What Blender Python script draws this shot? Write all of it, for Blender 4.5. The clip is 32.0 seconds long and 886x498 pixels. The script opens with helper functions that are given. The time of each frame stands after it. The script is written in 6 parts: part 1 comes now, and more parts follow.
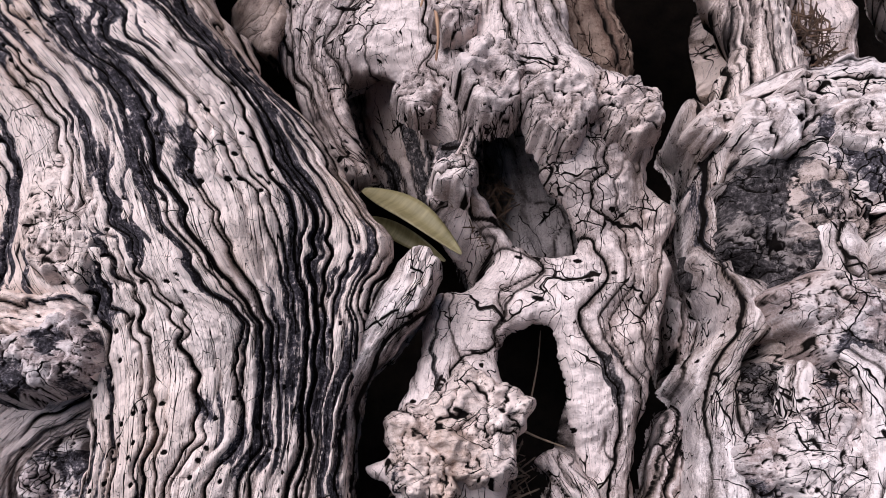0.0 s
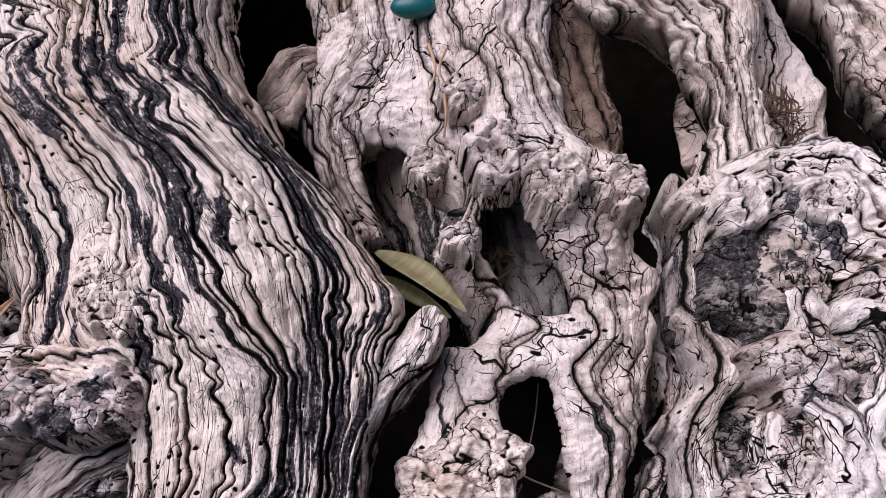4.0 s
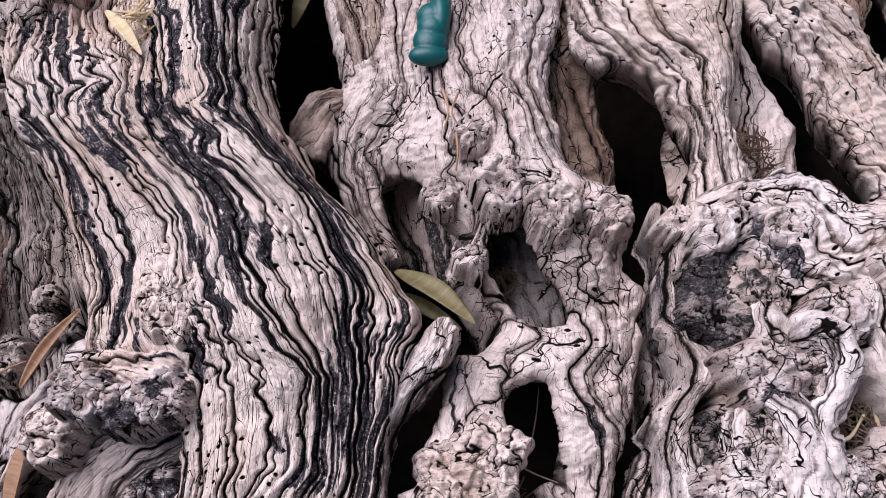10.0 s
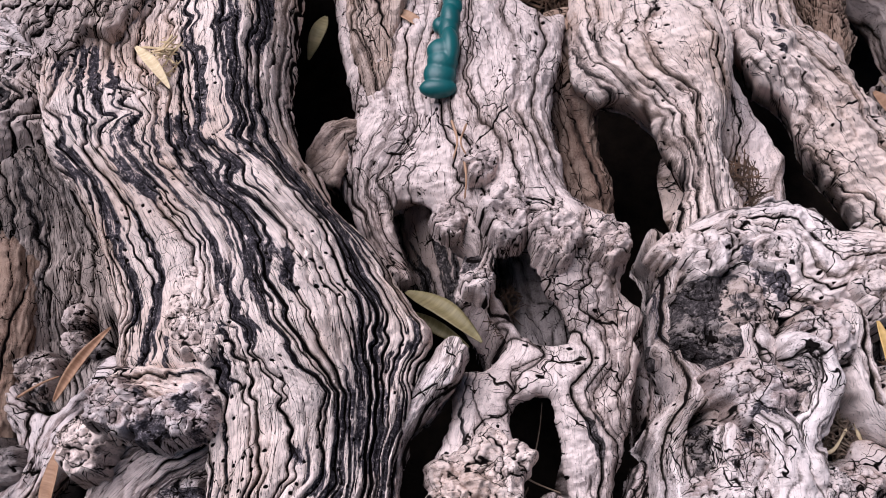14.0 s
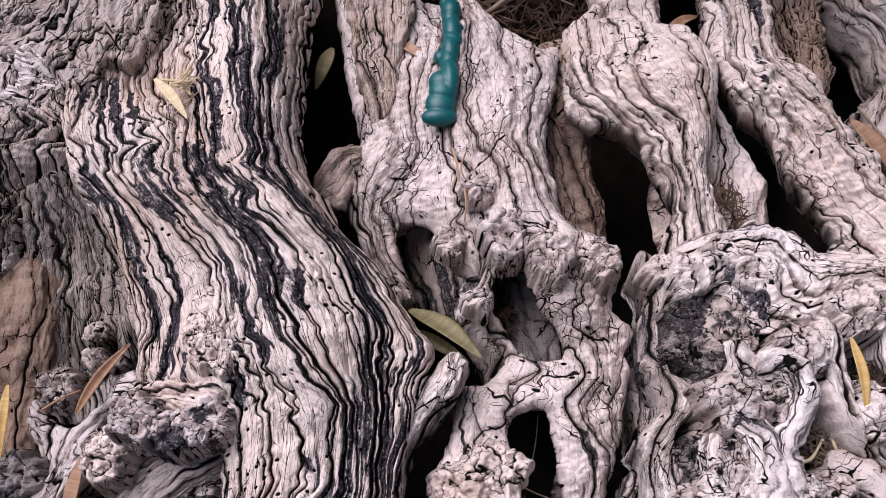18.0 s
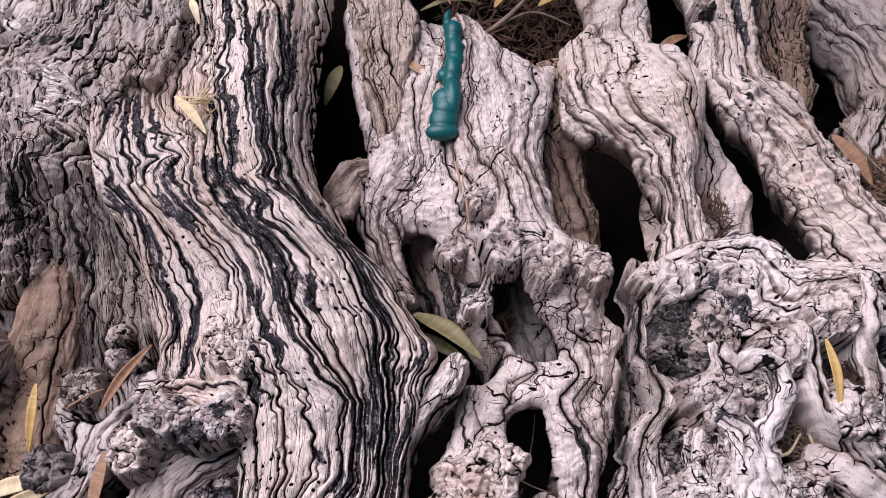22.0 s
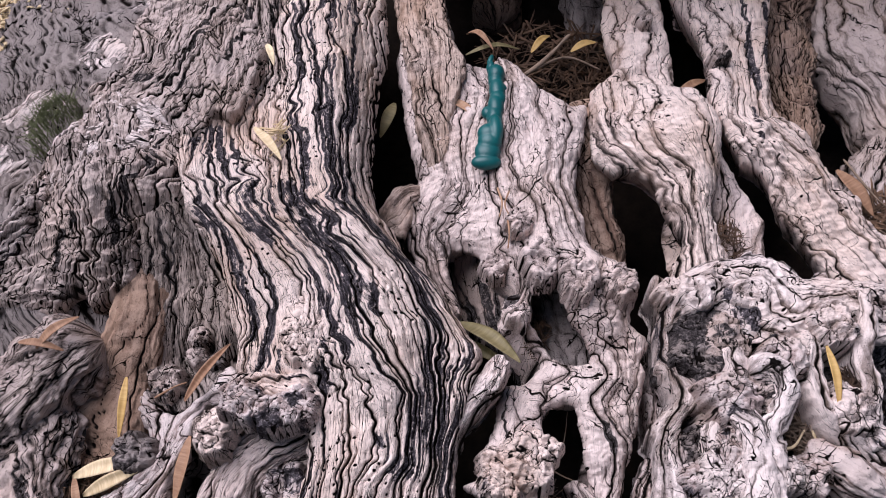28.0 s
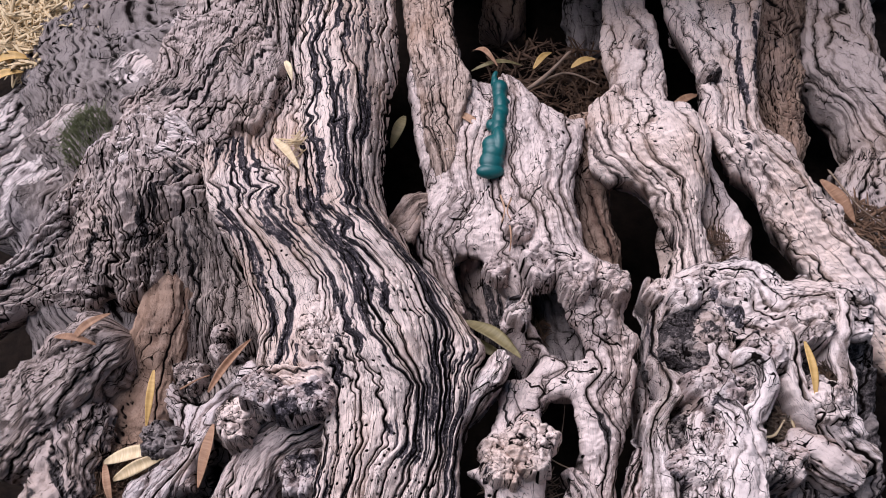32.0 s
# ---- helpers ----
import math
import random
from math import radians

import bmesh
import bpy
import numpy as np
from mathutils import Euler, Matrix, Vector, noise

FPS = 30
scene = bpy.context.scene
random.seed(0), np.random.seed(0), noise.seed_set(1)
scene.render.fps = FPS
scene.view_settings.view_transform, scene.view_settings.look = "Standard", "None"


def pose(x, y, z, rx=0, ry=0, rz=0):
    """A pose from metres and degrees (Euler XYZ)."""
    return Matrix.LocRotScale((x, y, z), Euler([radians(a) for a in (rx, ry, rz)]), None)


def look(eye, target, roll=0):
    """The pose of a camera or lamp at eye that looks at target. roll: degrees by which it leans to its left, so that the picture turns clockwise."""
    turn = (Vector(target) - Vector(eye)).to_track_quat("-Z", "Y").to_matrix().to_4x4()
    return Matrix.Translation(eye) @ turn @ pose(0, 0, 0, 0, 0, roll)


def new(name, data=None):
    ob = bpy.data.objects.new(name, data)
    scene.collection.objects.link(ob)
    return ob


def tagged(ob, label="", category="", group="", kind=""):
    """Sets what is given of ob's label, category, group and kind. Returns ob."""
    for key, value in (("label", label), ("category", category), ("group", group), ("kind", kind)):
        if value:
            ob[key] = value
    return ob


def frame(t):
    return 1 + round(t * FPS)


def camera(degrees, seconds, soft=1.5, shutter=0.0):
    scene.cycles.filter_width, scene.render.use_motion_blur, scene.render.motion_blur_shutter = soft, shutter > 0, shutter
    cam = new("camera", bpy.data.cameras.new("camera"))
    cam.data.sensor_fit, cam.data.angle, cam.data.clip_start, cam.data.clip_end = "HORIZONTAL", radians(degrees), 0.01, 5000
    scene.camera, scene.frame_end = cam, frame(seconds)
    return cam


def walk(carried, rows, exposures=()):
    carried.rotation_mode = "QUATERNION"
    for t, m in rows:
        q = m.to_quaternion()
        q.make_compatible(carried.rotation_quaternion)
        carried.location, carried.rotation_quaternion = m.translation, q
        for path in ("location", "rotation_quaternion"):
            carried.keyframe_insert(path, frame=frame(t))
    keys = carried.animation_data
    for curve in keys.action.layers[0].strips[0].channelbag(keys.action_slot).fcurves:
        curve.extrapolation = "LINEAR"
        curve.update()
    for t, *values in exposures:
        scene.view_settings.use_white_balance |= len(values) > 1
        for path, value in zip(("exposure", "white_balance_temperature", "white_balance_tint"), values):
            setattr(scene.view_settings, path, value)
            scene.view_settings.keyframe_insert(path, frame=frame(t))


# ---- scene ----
EXPOSURES = [(0, 0.48, 5900, 18), (9, 0.50, 5900, 20), (20, 0.50, 5950, 21), (32, 0.48, 5950, 22)]
SKY_STRENGTH, SUN_STRENGTH, SUN_ANGLE, SUN_FROM = 0.032, 3.3, 50, (-1.2, -0.1, 2.6)
cam = camera(57.27, 32.0, soft=0.6)
PATH = [
    (0, 0.0112, -0.3825, 0.5442, 40.842, 0.175, -2.772),
    (0.5, 0.0085, -0.3871, 0.5529, 41.134, 0.031, -2.778),
    (1, 0.0093, -0.3887, 0.5566, 41.364, 0.034, -2.817),
    (1.5, 0.0075, -0.3941, 0.5634, 42, 0.09, -2.779),
    (2, 0.0079, -0.3969, 0.5684, 42.317, 0.063, -2.805),
    (2.5, 0.0056, -0.4011, 0.5741, 42.909, -0.045, -2.705),
    (3, 0.0065, -0.4042, 0.5801, 43.209, -0.029, -2.659),
    (3.5, 0.0043, -0.4065, 0.5845, 43.785, -0.094, -2.632),
    (4, 0.0048, -0.4088, 0.5889, 44.009, -0.092, -2.604),
    (4.5, 0.0017, -0.4123, 0.594, 44.233, -0.098, -2.541),
    (6.5, -0.0046, -0.4369, 0.6201, 44.937, -0.213, -2.548),
    (7, -0.0034, -0.4398, 0.6232, 45.009, -0.233, -2.592),
    (7.5, -0.003, -0.4429, 0.6247, 44.97, -0.18, -2.55),
    (8, -0.0031, -0.448, 0.631, 45.067, -0.195, -2.538),
    (8.5, -0.001, -0.4519, 0.6361, 45.195, -0.091, -2.374),
    (9, 0.0005, -0.4558, 0.6368, 45.299, -0.104, -2.333),
    (9.5, -0.0008, -0.4619, 0.6386, 45.646, -0.009, -2.258),
    (10, -0.0035, -0.4664, 0.6406, 45.894, 0.008, -2.229),
    (10.5, -0.0016, -0.4704, 0.645, 46.037, 0.051, -2.172),
    (11, -0.0057, -0.475, 0.6517, 46.059, 0.005, -2.262),
    (11.5, -0.0083, -0.4779, 0.6552, 46.176, 0.109, -2.056),
    (12, -0.0089, -0.4807, 0.6608, 46.196, 0.062, -2.086),
    (12.5, -0.0091, -0.4828, 0.6633, 46.369, 0.085, -2.077),
    (13, -0.0096, -0.4855, 0.6686, 46.4, -0.023, -2.129),
    (13.5, -0.0119, -0.4881, 0.6706, 46.522, -0.076, -2.17),
    (14, -0.0132, -0.4885, 0.6749, 46.73, -0.18, -2.188),
    (14.5, -0.0112, -0.4907, 0.6813, 46.818, -0.191, -2.166),
    (16.5, -0.0183, -0.5047, 0.6923, 47.454, -0.26, -2.325),
    (17, -0.0175, -0.507, 0.6958, 47.577, -0.325, -2.334),
    (17.5, -0.0199, -0.5107, 0.7007, 47.664, -0.366, -2.451),
    (18, -0.018, -0.515, 0.7055, 47.865, -0.314, -2.345),
    (18.5, -0.0149, -0.517, 0.7104, 47.987, -0.249, -2.267),
    (19, -0.0206, -0.5172, 0.7157, 47.987, -0.372, -2.375),
    (19.5, -0.0182, -0.5213, 0.7206, 48.106, -0.351, -2.328),
    (20, -0.0219, -0.5241, 0.723, 48.114, -0.426, -2.328),
    (20.5, -0.0195, -0.5283, 0.7283, 48.127, -0.41, -2.355),
    (21, -0.0218, -0.5352, 0.7308, 48.2, -0.478, -2.334),
    (21.5, -0.018, -0.543, 0.7372, 48.378, -0.375, -2.324),
    (22, -0.0205, -0.55, 0.7348, 48.512, -0.3, -2.201),
    (22.5, -0.0223, -0.5601, 0.74, 48.575, -0.215, -2.063),
    (23, -0.0266, -0.5721, 0.7496, 48.743, -0.212, -2.044),
    (23.5, -0.0341, -0.5774, 0.7574, 48.963, -0.1, -1.83),
    (24, -0.0358, -0.5791, 0.7656, 49.16, -0.083, -1.601),
    (24.5, -0.0342, -0.5863, 0.767, 49.253, -0.057, -1.362),
    (25, -0.037, -0.5985, 0.7685, 49.561, -0.041, -1.229),
    (25.5, -0.0383, -0.6092, 0.7712, 49.761, -0.012, -0.96),
    (26, -0.0412, -0.6187, 0.7739, 50.033, -0.02, -0.831),
    (26.5, -0.0474, -0.6229, 0.7767, 50.31, -0.118, -0.838),
    (28.5, -0.0533, -0.6475, 0.7869, 51.213, -0.267, -0.503),
    (29, -0.0552, -0.6551, 0.7908, 51.147, -0.352, -0.438),
    (29.5, -0.0555, -0.6646, 0.7953, 51.432, -0.348, -0.334),
    (30, -0.0551, -0.6719, 0.801, 51.548, -0.344, -0.282),
    (30.5, -0.0511, -0.6804, 0.8056, 51.629, -0.178, -0.108),
    (31, -0.0548, -0.685, 0.8076, 51.746, -0.194, -0.14),
    (31.5, -0.0537, -0.6891, 0.8093, 51.809, -0.129, -0.084),
    (32, -0.05, -0.6956, 0.8143, 52, 0, -0),
]
walk(cam, [(t, pose(x, y, z, rx, ry, rz)) for t, x, y, z, rx, ry, rz in PATH], exposures=EXPOSURES)


def rgb(r, g, b):
    return (r, g, b, 1.0)


# world: open shade under a pale sky
world = bpy.data.worlds.new("sky")
scene.world = world
world.use_nodes = True
wn = world.node_tree.nodes
sky = wn.new("ShaderNodeTexSky")
sky.sky_type = "NISHITA"
sky.sun_disc = False
sky.sun_elevation = radians(58)
sky.sun_rotation = radians(-25)
sky.air_density = 1.6
sky.dust_density = 3.5
wn["Background"].inputs["Strength"].default_value = SKY_STRENGTH
world.node_tree.links.new(sky.outputs["Color"], wn["Background"].inputs["Color"])
sun_data = bpy.data.lights.new("sun", "SUN")
sun_data.energy = SUN_STRENGTH
sun_data.angle = radians(SUN_ANGLE)
sun_data.color = (1.0, 0.955, 0.92)
sun = new("sun", sun_data)
sun.matrix_world = look(SUN_FROM, (0, 0, 0))

# ---- noise on arrays ----


def hash2(ix, iy, seed):
    h = (ix.astype(np.int64) * 374761393 + iy.astype(np.int64) * 668265263 + seed * 974634777) & 0xFFFFFFFF
    h = ((h ^ (h >> 13)) * 1274126177) & 0xFFFFFFFF
    h = ((h ^ (h >> 16)) * 2246822519) & 0xFFFFFFFF
    return ((h ^ (h >> 15)) & 0xFFFFFF).astype(np.float32) / np.float32(0xFFFFFF)


def perlin(x, y, seed):
    """Gradient noise, about -1 to 1."""
    x0, y0 = np.floor(x), np.floor(y)
    fx, fy = x - x0, y - y0
    u, v = fx * fx * fx * (fx * (fx * 6 - 15) + 10), fy * fy * fy * (fy * (fy * 6 - 15) + 10)
    out = 0.0
    for dx in (0, 1):
        for dy in (0, 1):
            a = hash2(x0 + dx, y0 + dy, seed) * np.float32(2 * math.pi)
            g = np.cos(a) * (fx - dx) + np.sin(a) * (fy - dy)
            out = out + g * (u if dx else 1 - u) * (v if dy else 1 - v)
    return out * 1.5


def fbm(x, y, seed, octaves=3):
    total, gain = 0.0, 1.0
    for k in range(octaves):
        total = total + gain * perlin(x * 2**k, y * 2**k, seed + 17 * k)
        gain *= 0.5
    return total


def cells(x, y, seed):
    """Distance to the border between the cells, and a value for each cell."""
    x0, y0 = np.floor(x), np.floor(y)
    d1 = np.full(np.shape(x), 9.0, np.float32)
    d2 = d1.copy()
    val = np.zeros_like(d1)
    for dx in (-1, 0, 1):
        for dy in (-1, 0, 1):
            cx, cy = x0 + dx, y0 + dy
            px, py = cx + 0.15 + 0.7 * hash2(cx, cy, seed), cy + 0.15 + 0.7 * hash2(cx, cy, seed + 5)
            d = np.sqrt((x - px) ** 2 + (y - py) ** 2)
            near = d < d1
            d2 = np.where(near, d1, np.minimum(d2, d))
            val = np.where(near, hash2(cx, cy, seed + 9), val)
            d1 = np.where(near, d, d1)
    return d2 - d1, val, d1


def step(lo, hi, x):
    t = np.clip((x - lo) / (hi - lo), 0, 1)
    return t * t * (3 - 2 * t)


# ---- materials ----


class Nodes:
    """Short hand for the nodes of one material."""

    def __init__(self, name):
        self.mat = bpy.data.materials.new(name)
        self.mat.use_nodes = True
        self.tree = self.mat.node_tree
        self.bsdf = self.tree.nodes["Principled BSDF"]

    def add(self, kind, **values):
        node = self.tree.nodes.new(kind)
        for key, value in values.items():
            setattr(node, key, value)
        return node

    def link(self, a, b):
        self.tree.links.new(a, b)

    def put(self, socket, value):
        if hasattr(value, "is_output"):
            self.link(value, socket)
        else:
            socket.default_value = value

    def attr(self, name, out="Fac"):
        return self.add("ShaderNodeAttribute", attribute_name=name).outputs[out]

    def mapped(self, vec, scale):
        m = self.add("ShaderNodeMapping")
        self.link(vec, m.inputs["Vector"])
        m.inputs["Scale"].default_value = scale
        return m.outputs["Vector"]

    def noise(self, vec, scale, detail=4.0, rough=0.6, distortion=0.0):
        n = self.add("ShaderNodeTexNoise")
        self.link(vec, n.inputs["Vector"])
        n.inputs["Scale"].default_value = scale
        n.inputs["Detail"].default_value = detail
        n.inputs["Roughness"].default_value = rough
        n.inputs["Distortion"].default_value = distortion
        return n.outputs["Fac"]

    def ramp(self, value, *stops):
        r = self.add("ShaderNodeValToRGB")
        e = r.color_ramp.elements
        while len(e) < len(stops):
            e.new(0.5)
        for el, (pos, col) in zip(e, stops):
            el.position, el.color = pos, col if len(col) == 4 else (*col, 1)
        self.link(value, r.inputs["Fac"])
        return r.outputs["Color"]

    def grey(self, value, lo, hi):
        m = self.add("ShaderNodeMapRange")
        m.clamp = True
        self.link(value, m.inputs["Value"])
        m.inputs["From Min"].default_value, m.inputs["From Max"].default_value = lo, hi
        return m.outputs["Result"]

    def math(self, op, a, b=0.0):
        m = self.add("ShaderNodeMath", operation=op)
        self.put(m.inputs[0], a)
        self.put(m.inputs[1], b)
        return m.outputs[0]

    def mix(self, fac, a, b, blend="MIX"):
        m = self.add("ShaderNodeMix", data_type="RGBA", blend_type=blend)
        self.put(m.inputs[0], fac)
        self.put(m.inputs[6], a)
        self.put(m.inputs[7], b)
        return m.outputs[2]

    def bump(self, height, strength, distance):
        b = self.add("ShaderNodeBump")
        b.inputs["Strength"].default_value = strength
        b.inputs["Distance"].default_value = distance
        self.link(height, b.inputs["Height"])
        self.link(b.outputs["Normal"], self.bsdf.inputs["Normal"])


def wood(name, pale, mid, dark, char, spread=0.5, rough=0.88, tan=0.52):
    """Weathered bare wood: bleached ribs, darker fibres, black lichen where the stain lies, dirt in the splits. Rib and
    split also put crest light and groove shade into the colour.
    """
    n = Nodes(name)
    grain = n.attr("grain", "Vector")
    rib, stain_shade, split, strand = n.attr("rib"), n.attr("stain_shade"), n.attr("split"), n.attr("fibre")
    obj = n.add("ShaderNodeTexCoord").outputs["Object"]
    blotch = n.noise(obj, 16, 5, 0.62)
    fibre = n.noise(n.mapped(grain, (45, 900, 1)), 1.0, 6, 0.7, 0.6)
    streak = n.noise(n.mapped(grain, (14, 210, 1)), 1.0, 5, 0.65, 0.8)
    speck = n.noise(obj, 520, 4, 0.75)
    mottle = n.noise(n.mapped(grain, (90, 330, 1)), 1.0, 5, 0.75, 0.4)
    tone = n.math("ADD", n.math("MULTIPLY", streak, 0.45), n.math("ADD", n.math("MULTIPLY", blotch, 0.30), n.math("MULTIPLY", mottle, 0.27)))
    # crests paler, furrows darker: light and shade of the relief added to the tone
    tone = n.math("ADD", tone, n.math("MULTIPLY", n.math("SUBTRACT", rib, 0.5), spread))
    grit = n.noise(obj, 95, 5, 0.72)
    tone = n.math("ADD", tone, n.math("MULTIPLY", n.math("SUBTRACT", grit, 0.5), 0.55))
    tone = n.math("ADD", tone, n.math("MULTIPLY", n.math("SUBTRACT", speck, 0.5), 0.45))
    tone = n.math("ADD", tone, n.math("MULTIPLY", n.math("SUBTRACT", n.noise(obj, 1500, 2, 0.6), 0.5), 0.40))
    col = n.ramp(tone, (0.28, dark), (0.50, mid), (0.70, pale), (0.88, [c * 1.03 for c in pale]))
    col = n.mix(n.math("MULTIPLY", n.grey(fibre, 0.52, 0.36), n.math("MULTIPLY", n.math("ADD", strand, 0.25), 0.42)), col, rgb(*[c * 0.45 for c in mid]))
    warm = n.grey(n.noise(obj, 9, 3, 0.5), 0.46, 0.68)
    col = n.mix(n.math("MULTIPLY", warm, tan), col, rgb(0.50, 0.335, 0.235))
    cool = n.grey(n.noise(n.mapped(obj, (1, 1, 1.7)), 12, 3, 0.5), 0.54, 0.72)
    col = n.mix(n.math("MULTIPLY", cool, 0.10), col, rgb(0.40, 0.385, 0.44))
    crust = n.math("ADD", n.math("MULTIPLY", n.noise(obj, 130, 4, 0.7), 0.55), n.math("MULTIPLY", speck, 0.45))
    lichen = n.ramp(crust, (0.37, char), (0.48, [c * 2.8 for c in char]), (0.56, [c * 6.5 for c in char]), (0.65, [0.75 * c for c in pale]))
    edge = n.math("ADD", stain_shade, n.math("MULTIPLY", n.math("SUBTRACT", n.noise(n.mapped(grain, (50, 300, 1)), 1.0, 5, 0.75, 0.5), 0.5), 1.1))
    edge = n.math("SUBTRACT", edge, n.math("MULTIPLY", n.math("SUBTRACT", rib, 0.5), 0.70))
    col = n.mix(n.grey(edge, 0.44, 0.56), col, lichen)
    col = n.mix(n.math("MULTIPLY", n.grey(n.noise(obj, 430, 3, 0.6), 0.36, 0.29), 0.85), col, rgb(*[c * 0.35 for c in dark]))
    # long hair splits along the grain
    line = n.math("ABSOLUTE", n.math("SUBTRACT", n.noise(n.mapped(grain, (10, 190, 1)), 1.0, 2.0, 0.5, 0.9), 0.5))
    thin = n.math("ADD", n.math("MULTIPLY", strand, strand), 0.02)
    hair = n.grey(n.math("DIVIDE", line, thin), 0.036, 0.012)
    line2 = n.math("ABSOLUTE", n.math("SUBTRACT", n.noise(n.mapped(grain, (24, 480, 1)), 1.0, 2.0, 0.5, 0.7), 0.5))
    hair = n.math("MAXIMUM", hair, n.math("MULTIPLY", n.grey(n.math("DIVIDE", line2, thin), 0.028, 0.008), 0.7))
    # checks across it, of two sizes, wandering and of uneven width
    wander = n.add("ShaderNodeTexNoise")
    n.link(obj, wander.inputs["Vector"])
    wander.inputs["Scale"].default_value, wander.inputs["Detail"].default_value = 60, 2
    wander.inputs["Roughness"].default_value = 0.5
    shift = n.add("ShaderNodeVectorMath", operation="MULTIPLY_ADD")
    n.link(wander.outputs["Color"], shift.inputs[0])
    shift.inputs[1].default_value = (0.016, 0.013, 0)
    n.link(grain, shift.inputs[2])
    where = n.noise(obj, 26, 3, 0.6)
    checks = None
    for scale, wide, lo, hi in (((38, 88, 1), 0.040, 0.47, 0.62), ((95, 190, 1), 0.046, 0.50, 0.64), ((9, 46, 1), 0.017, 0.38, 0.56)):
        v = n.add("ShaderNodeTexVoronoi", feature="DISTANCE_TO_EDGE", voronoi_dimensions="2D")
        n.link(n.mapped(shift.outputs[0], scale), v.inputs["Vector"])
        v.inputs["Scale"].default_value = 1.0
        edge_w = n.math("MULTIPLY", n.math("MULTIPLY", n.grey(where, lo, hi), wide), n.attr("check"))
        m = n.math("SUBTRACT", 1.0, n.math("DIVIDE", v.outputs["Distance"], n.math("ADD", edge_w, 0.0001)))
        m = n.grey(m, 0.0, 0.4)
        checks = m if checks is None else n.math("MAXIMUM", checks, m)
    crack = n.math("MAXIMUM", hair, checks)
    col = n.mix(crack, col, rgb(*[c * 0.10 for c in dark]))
    # splits go near black: dirt, with their shade deepened in the colour
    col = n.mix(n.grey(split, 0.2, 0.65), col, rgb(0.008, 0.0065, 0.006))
    n.link(col, n.bsdf.inputs["Base Color"])
    n.bsdf.inputs["Roughness"].default_value = rough
    gloss = n.math("MULTIPLY", n.math("SUBTRACT", 1.0, n.math("MAXIMUM", crack, n.grey(split, 0.2, 0.6))), 0.12)
    n.link(gloss, n.bsdf.inputs["Specular IOR Level"])
    high = n.math("ADD", n.math("MULTIPLY", fibre, n.math("MULTIPLY", strand, 0.7)), n.math("MULTIPLY", speck, 0.5))
    high = n.math("ADD", high, n.math("MULTIPLY", n.noise(obj, 170, 4, 0.7), 1.5))
    high = n.math("SUBTRACT", high, n.math("MULTIPLY", crack, 1.1))
    n.bump(high, 1.0, 0.0016)
    return n.mat


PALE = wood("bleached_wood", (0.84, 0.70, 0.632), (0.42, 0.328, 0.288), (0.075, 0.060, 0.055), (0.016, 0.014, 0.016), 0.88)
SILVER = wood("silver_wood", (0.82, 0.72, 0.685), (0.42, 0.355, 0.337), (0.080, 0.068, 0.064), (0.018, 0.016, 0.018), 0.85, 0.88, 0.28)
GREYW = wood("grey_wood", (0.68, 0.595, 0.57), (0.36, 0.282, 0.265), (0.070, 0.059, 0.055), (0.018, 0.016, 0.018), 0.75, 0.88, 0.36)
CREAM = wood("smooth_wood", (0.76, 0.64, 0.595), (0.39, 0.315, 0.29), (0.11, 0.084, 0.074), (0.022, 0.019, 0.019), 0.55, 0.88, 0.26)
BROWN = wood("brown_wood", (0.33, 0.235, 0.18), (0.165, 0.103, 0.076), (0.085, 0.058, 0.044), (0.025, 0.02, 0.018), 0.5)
# dark wood for crusted lumps; inside gaps its colour stands in for shade
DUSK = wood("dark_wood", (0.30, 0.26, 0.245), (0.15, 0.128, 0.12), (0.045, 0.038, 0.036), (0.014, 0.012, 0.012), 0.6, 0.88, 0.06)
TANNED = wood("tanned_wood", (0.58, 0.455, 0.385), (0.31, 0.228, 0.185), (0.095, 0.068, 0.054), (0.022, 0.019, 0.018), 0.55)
# for the hollow wall: brown-grey wood with the hollow's shadow in its colour
UMBER_SHADE = wood("umber_shade_wood", (0.40, 0.335, 0.30), (0.19, 0.155, 0.14), (0.045, 0.037, 0.033), (0.015, 0.013, 0.013), 0.7, 0.88, 0.2)
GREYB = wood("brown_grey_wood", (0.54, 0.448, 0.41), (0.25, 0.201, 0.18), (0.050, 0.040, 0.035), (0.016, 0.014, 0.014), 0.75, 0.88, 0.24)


def simple(name, a, b, scale=60.0, rough=0.7, stretch=(1, 1, 1), bump=0.0, spec=0.3):
    n = Nodes(name)
    obj = n.add("ShaderNodeTexCoord").outputs["Object"]
    f = n.noise(n.mapped(obj, stretch), scale, 5, 0.65)
    info = n.add("ShaderNodeObjectInfo").outputs["Random"]
    f2 = n.math("ADD", f, n.math("MULTIPLY", n.math("SUBTRACT", info, 0.5), 0.3))
    n.link(n.ramp(f2, (0.3, a), (0.7, b)), n.bsdf.inputs["Base Color"])
    n.bsdf.inputs["Roughness"].default_value = rough
    n.bsdf.inputs["Specular IOR Level"].default_value = spec
    if bump:
        n.bump(f, 0.8, bump)
    return n.mat


LEAF = simple("dry_leaf_straw", (0.52, 0.39, 0.22), (0.76, 0.63, 0.41), 40, 0.6, (8, 1, 1), 0.0005)
LEAF_BROWN = simple("dry_leaf_brown", (0.24, 0.13, 0.075), (0.42, 0.26, 0.16), 40, 0.6, (8, 1, 1), 0.0005)
LEAF_GREEN = simple("fading_leaf_olive", (0.11, 0.095, 0.04), (0.24, 0.20, 0.10), 30, 0.55, (8, 1, 1), 0.0004)
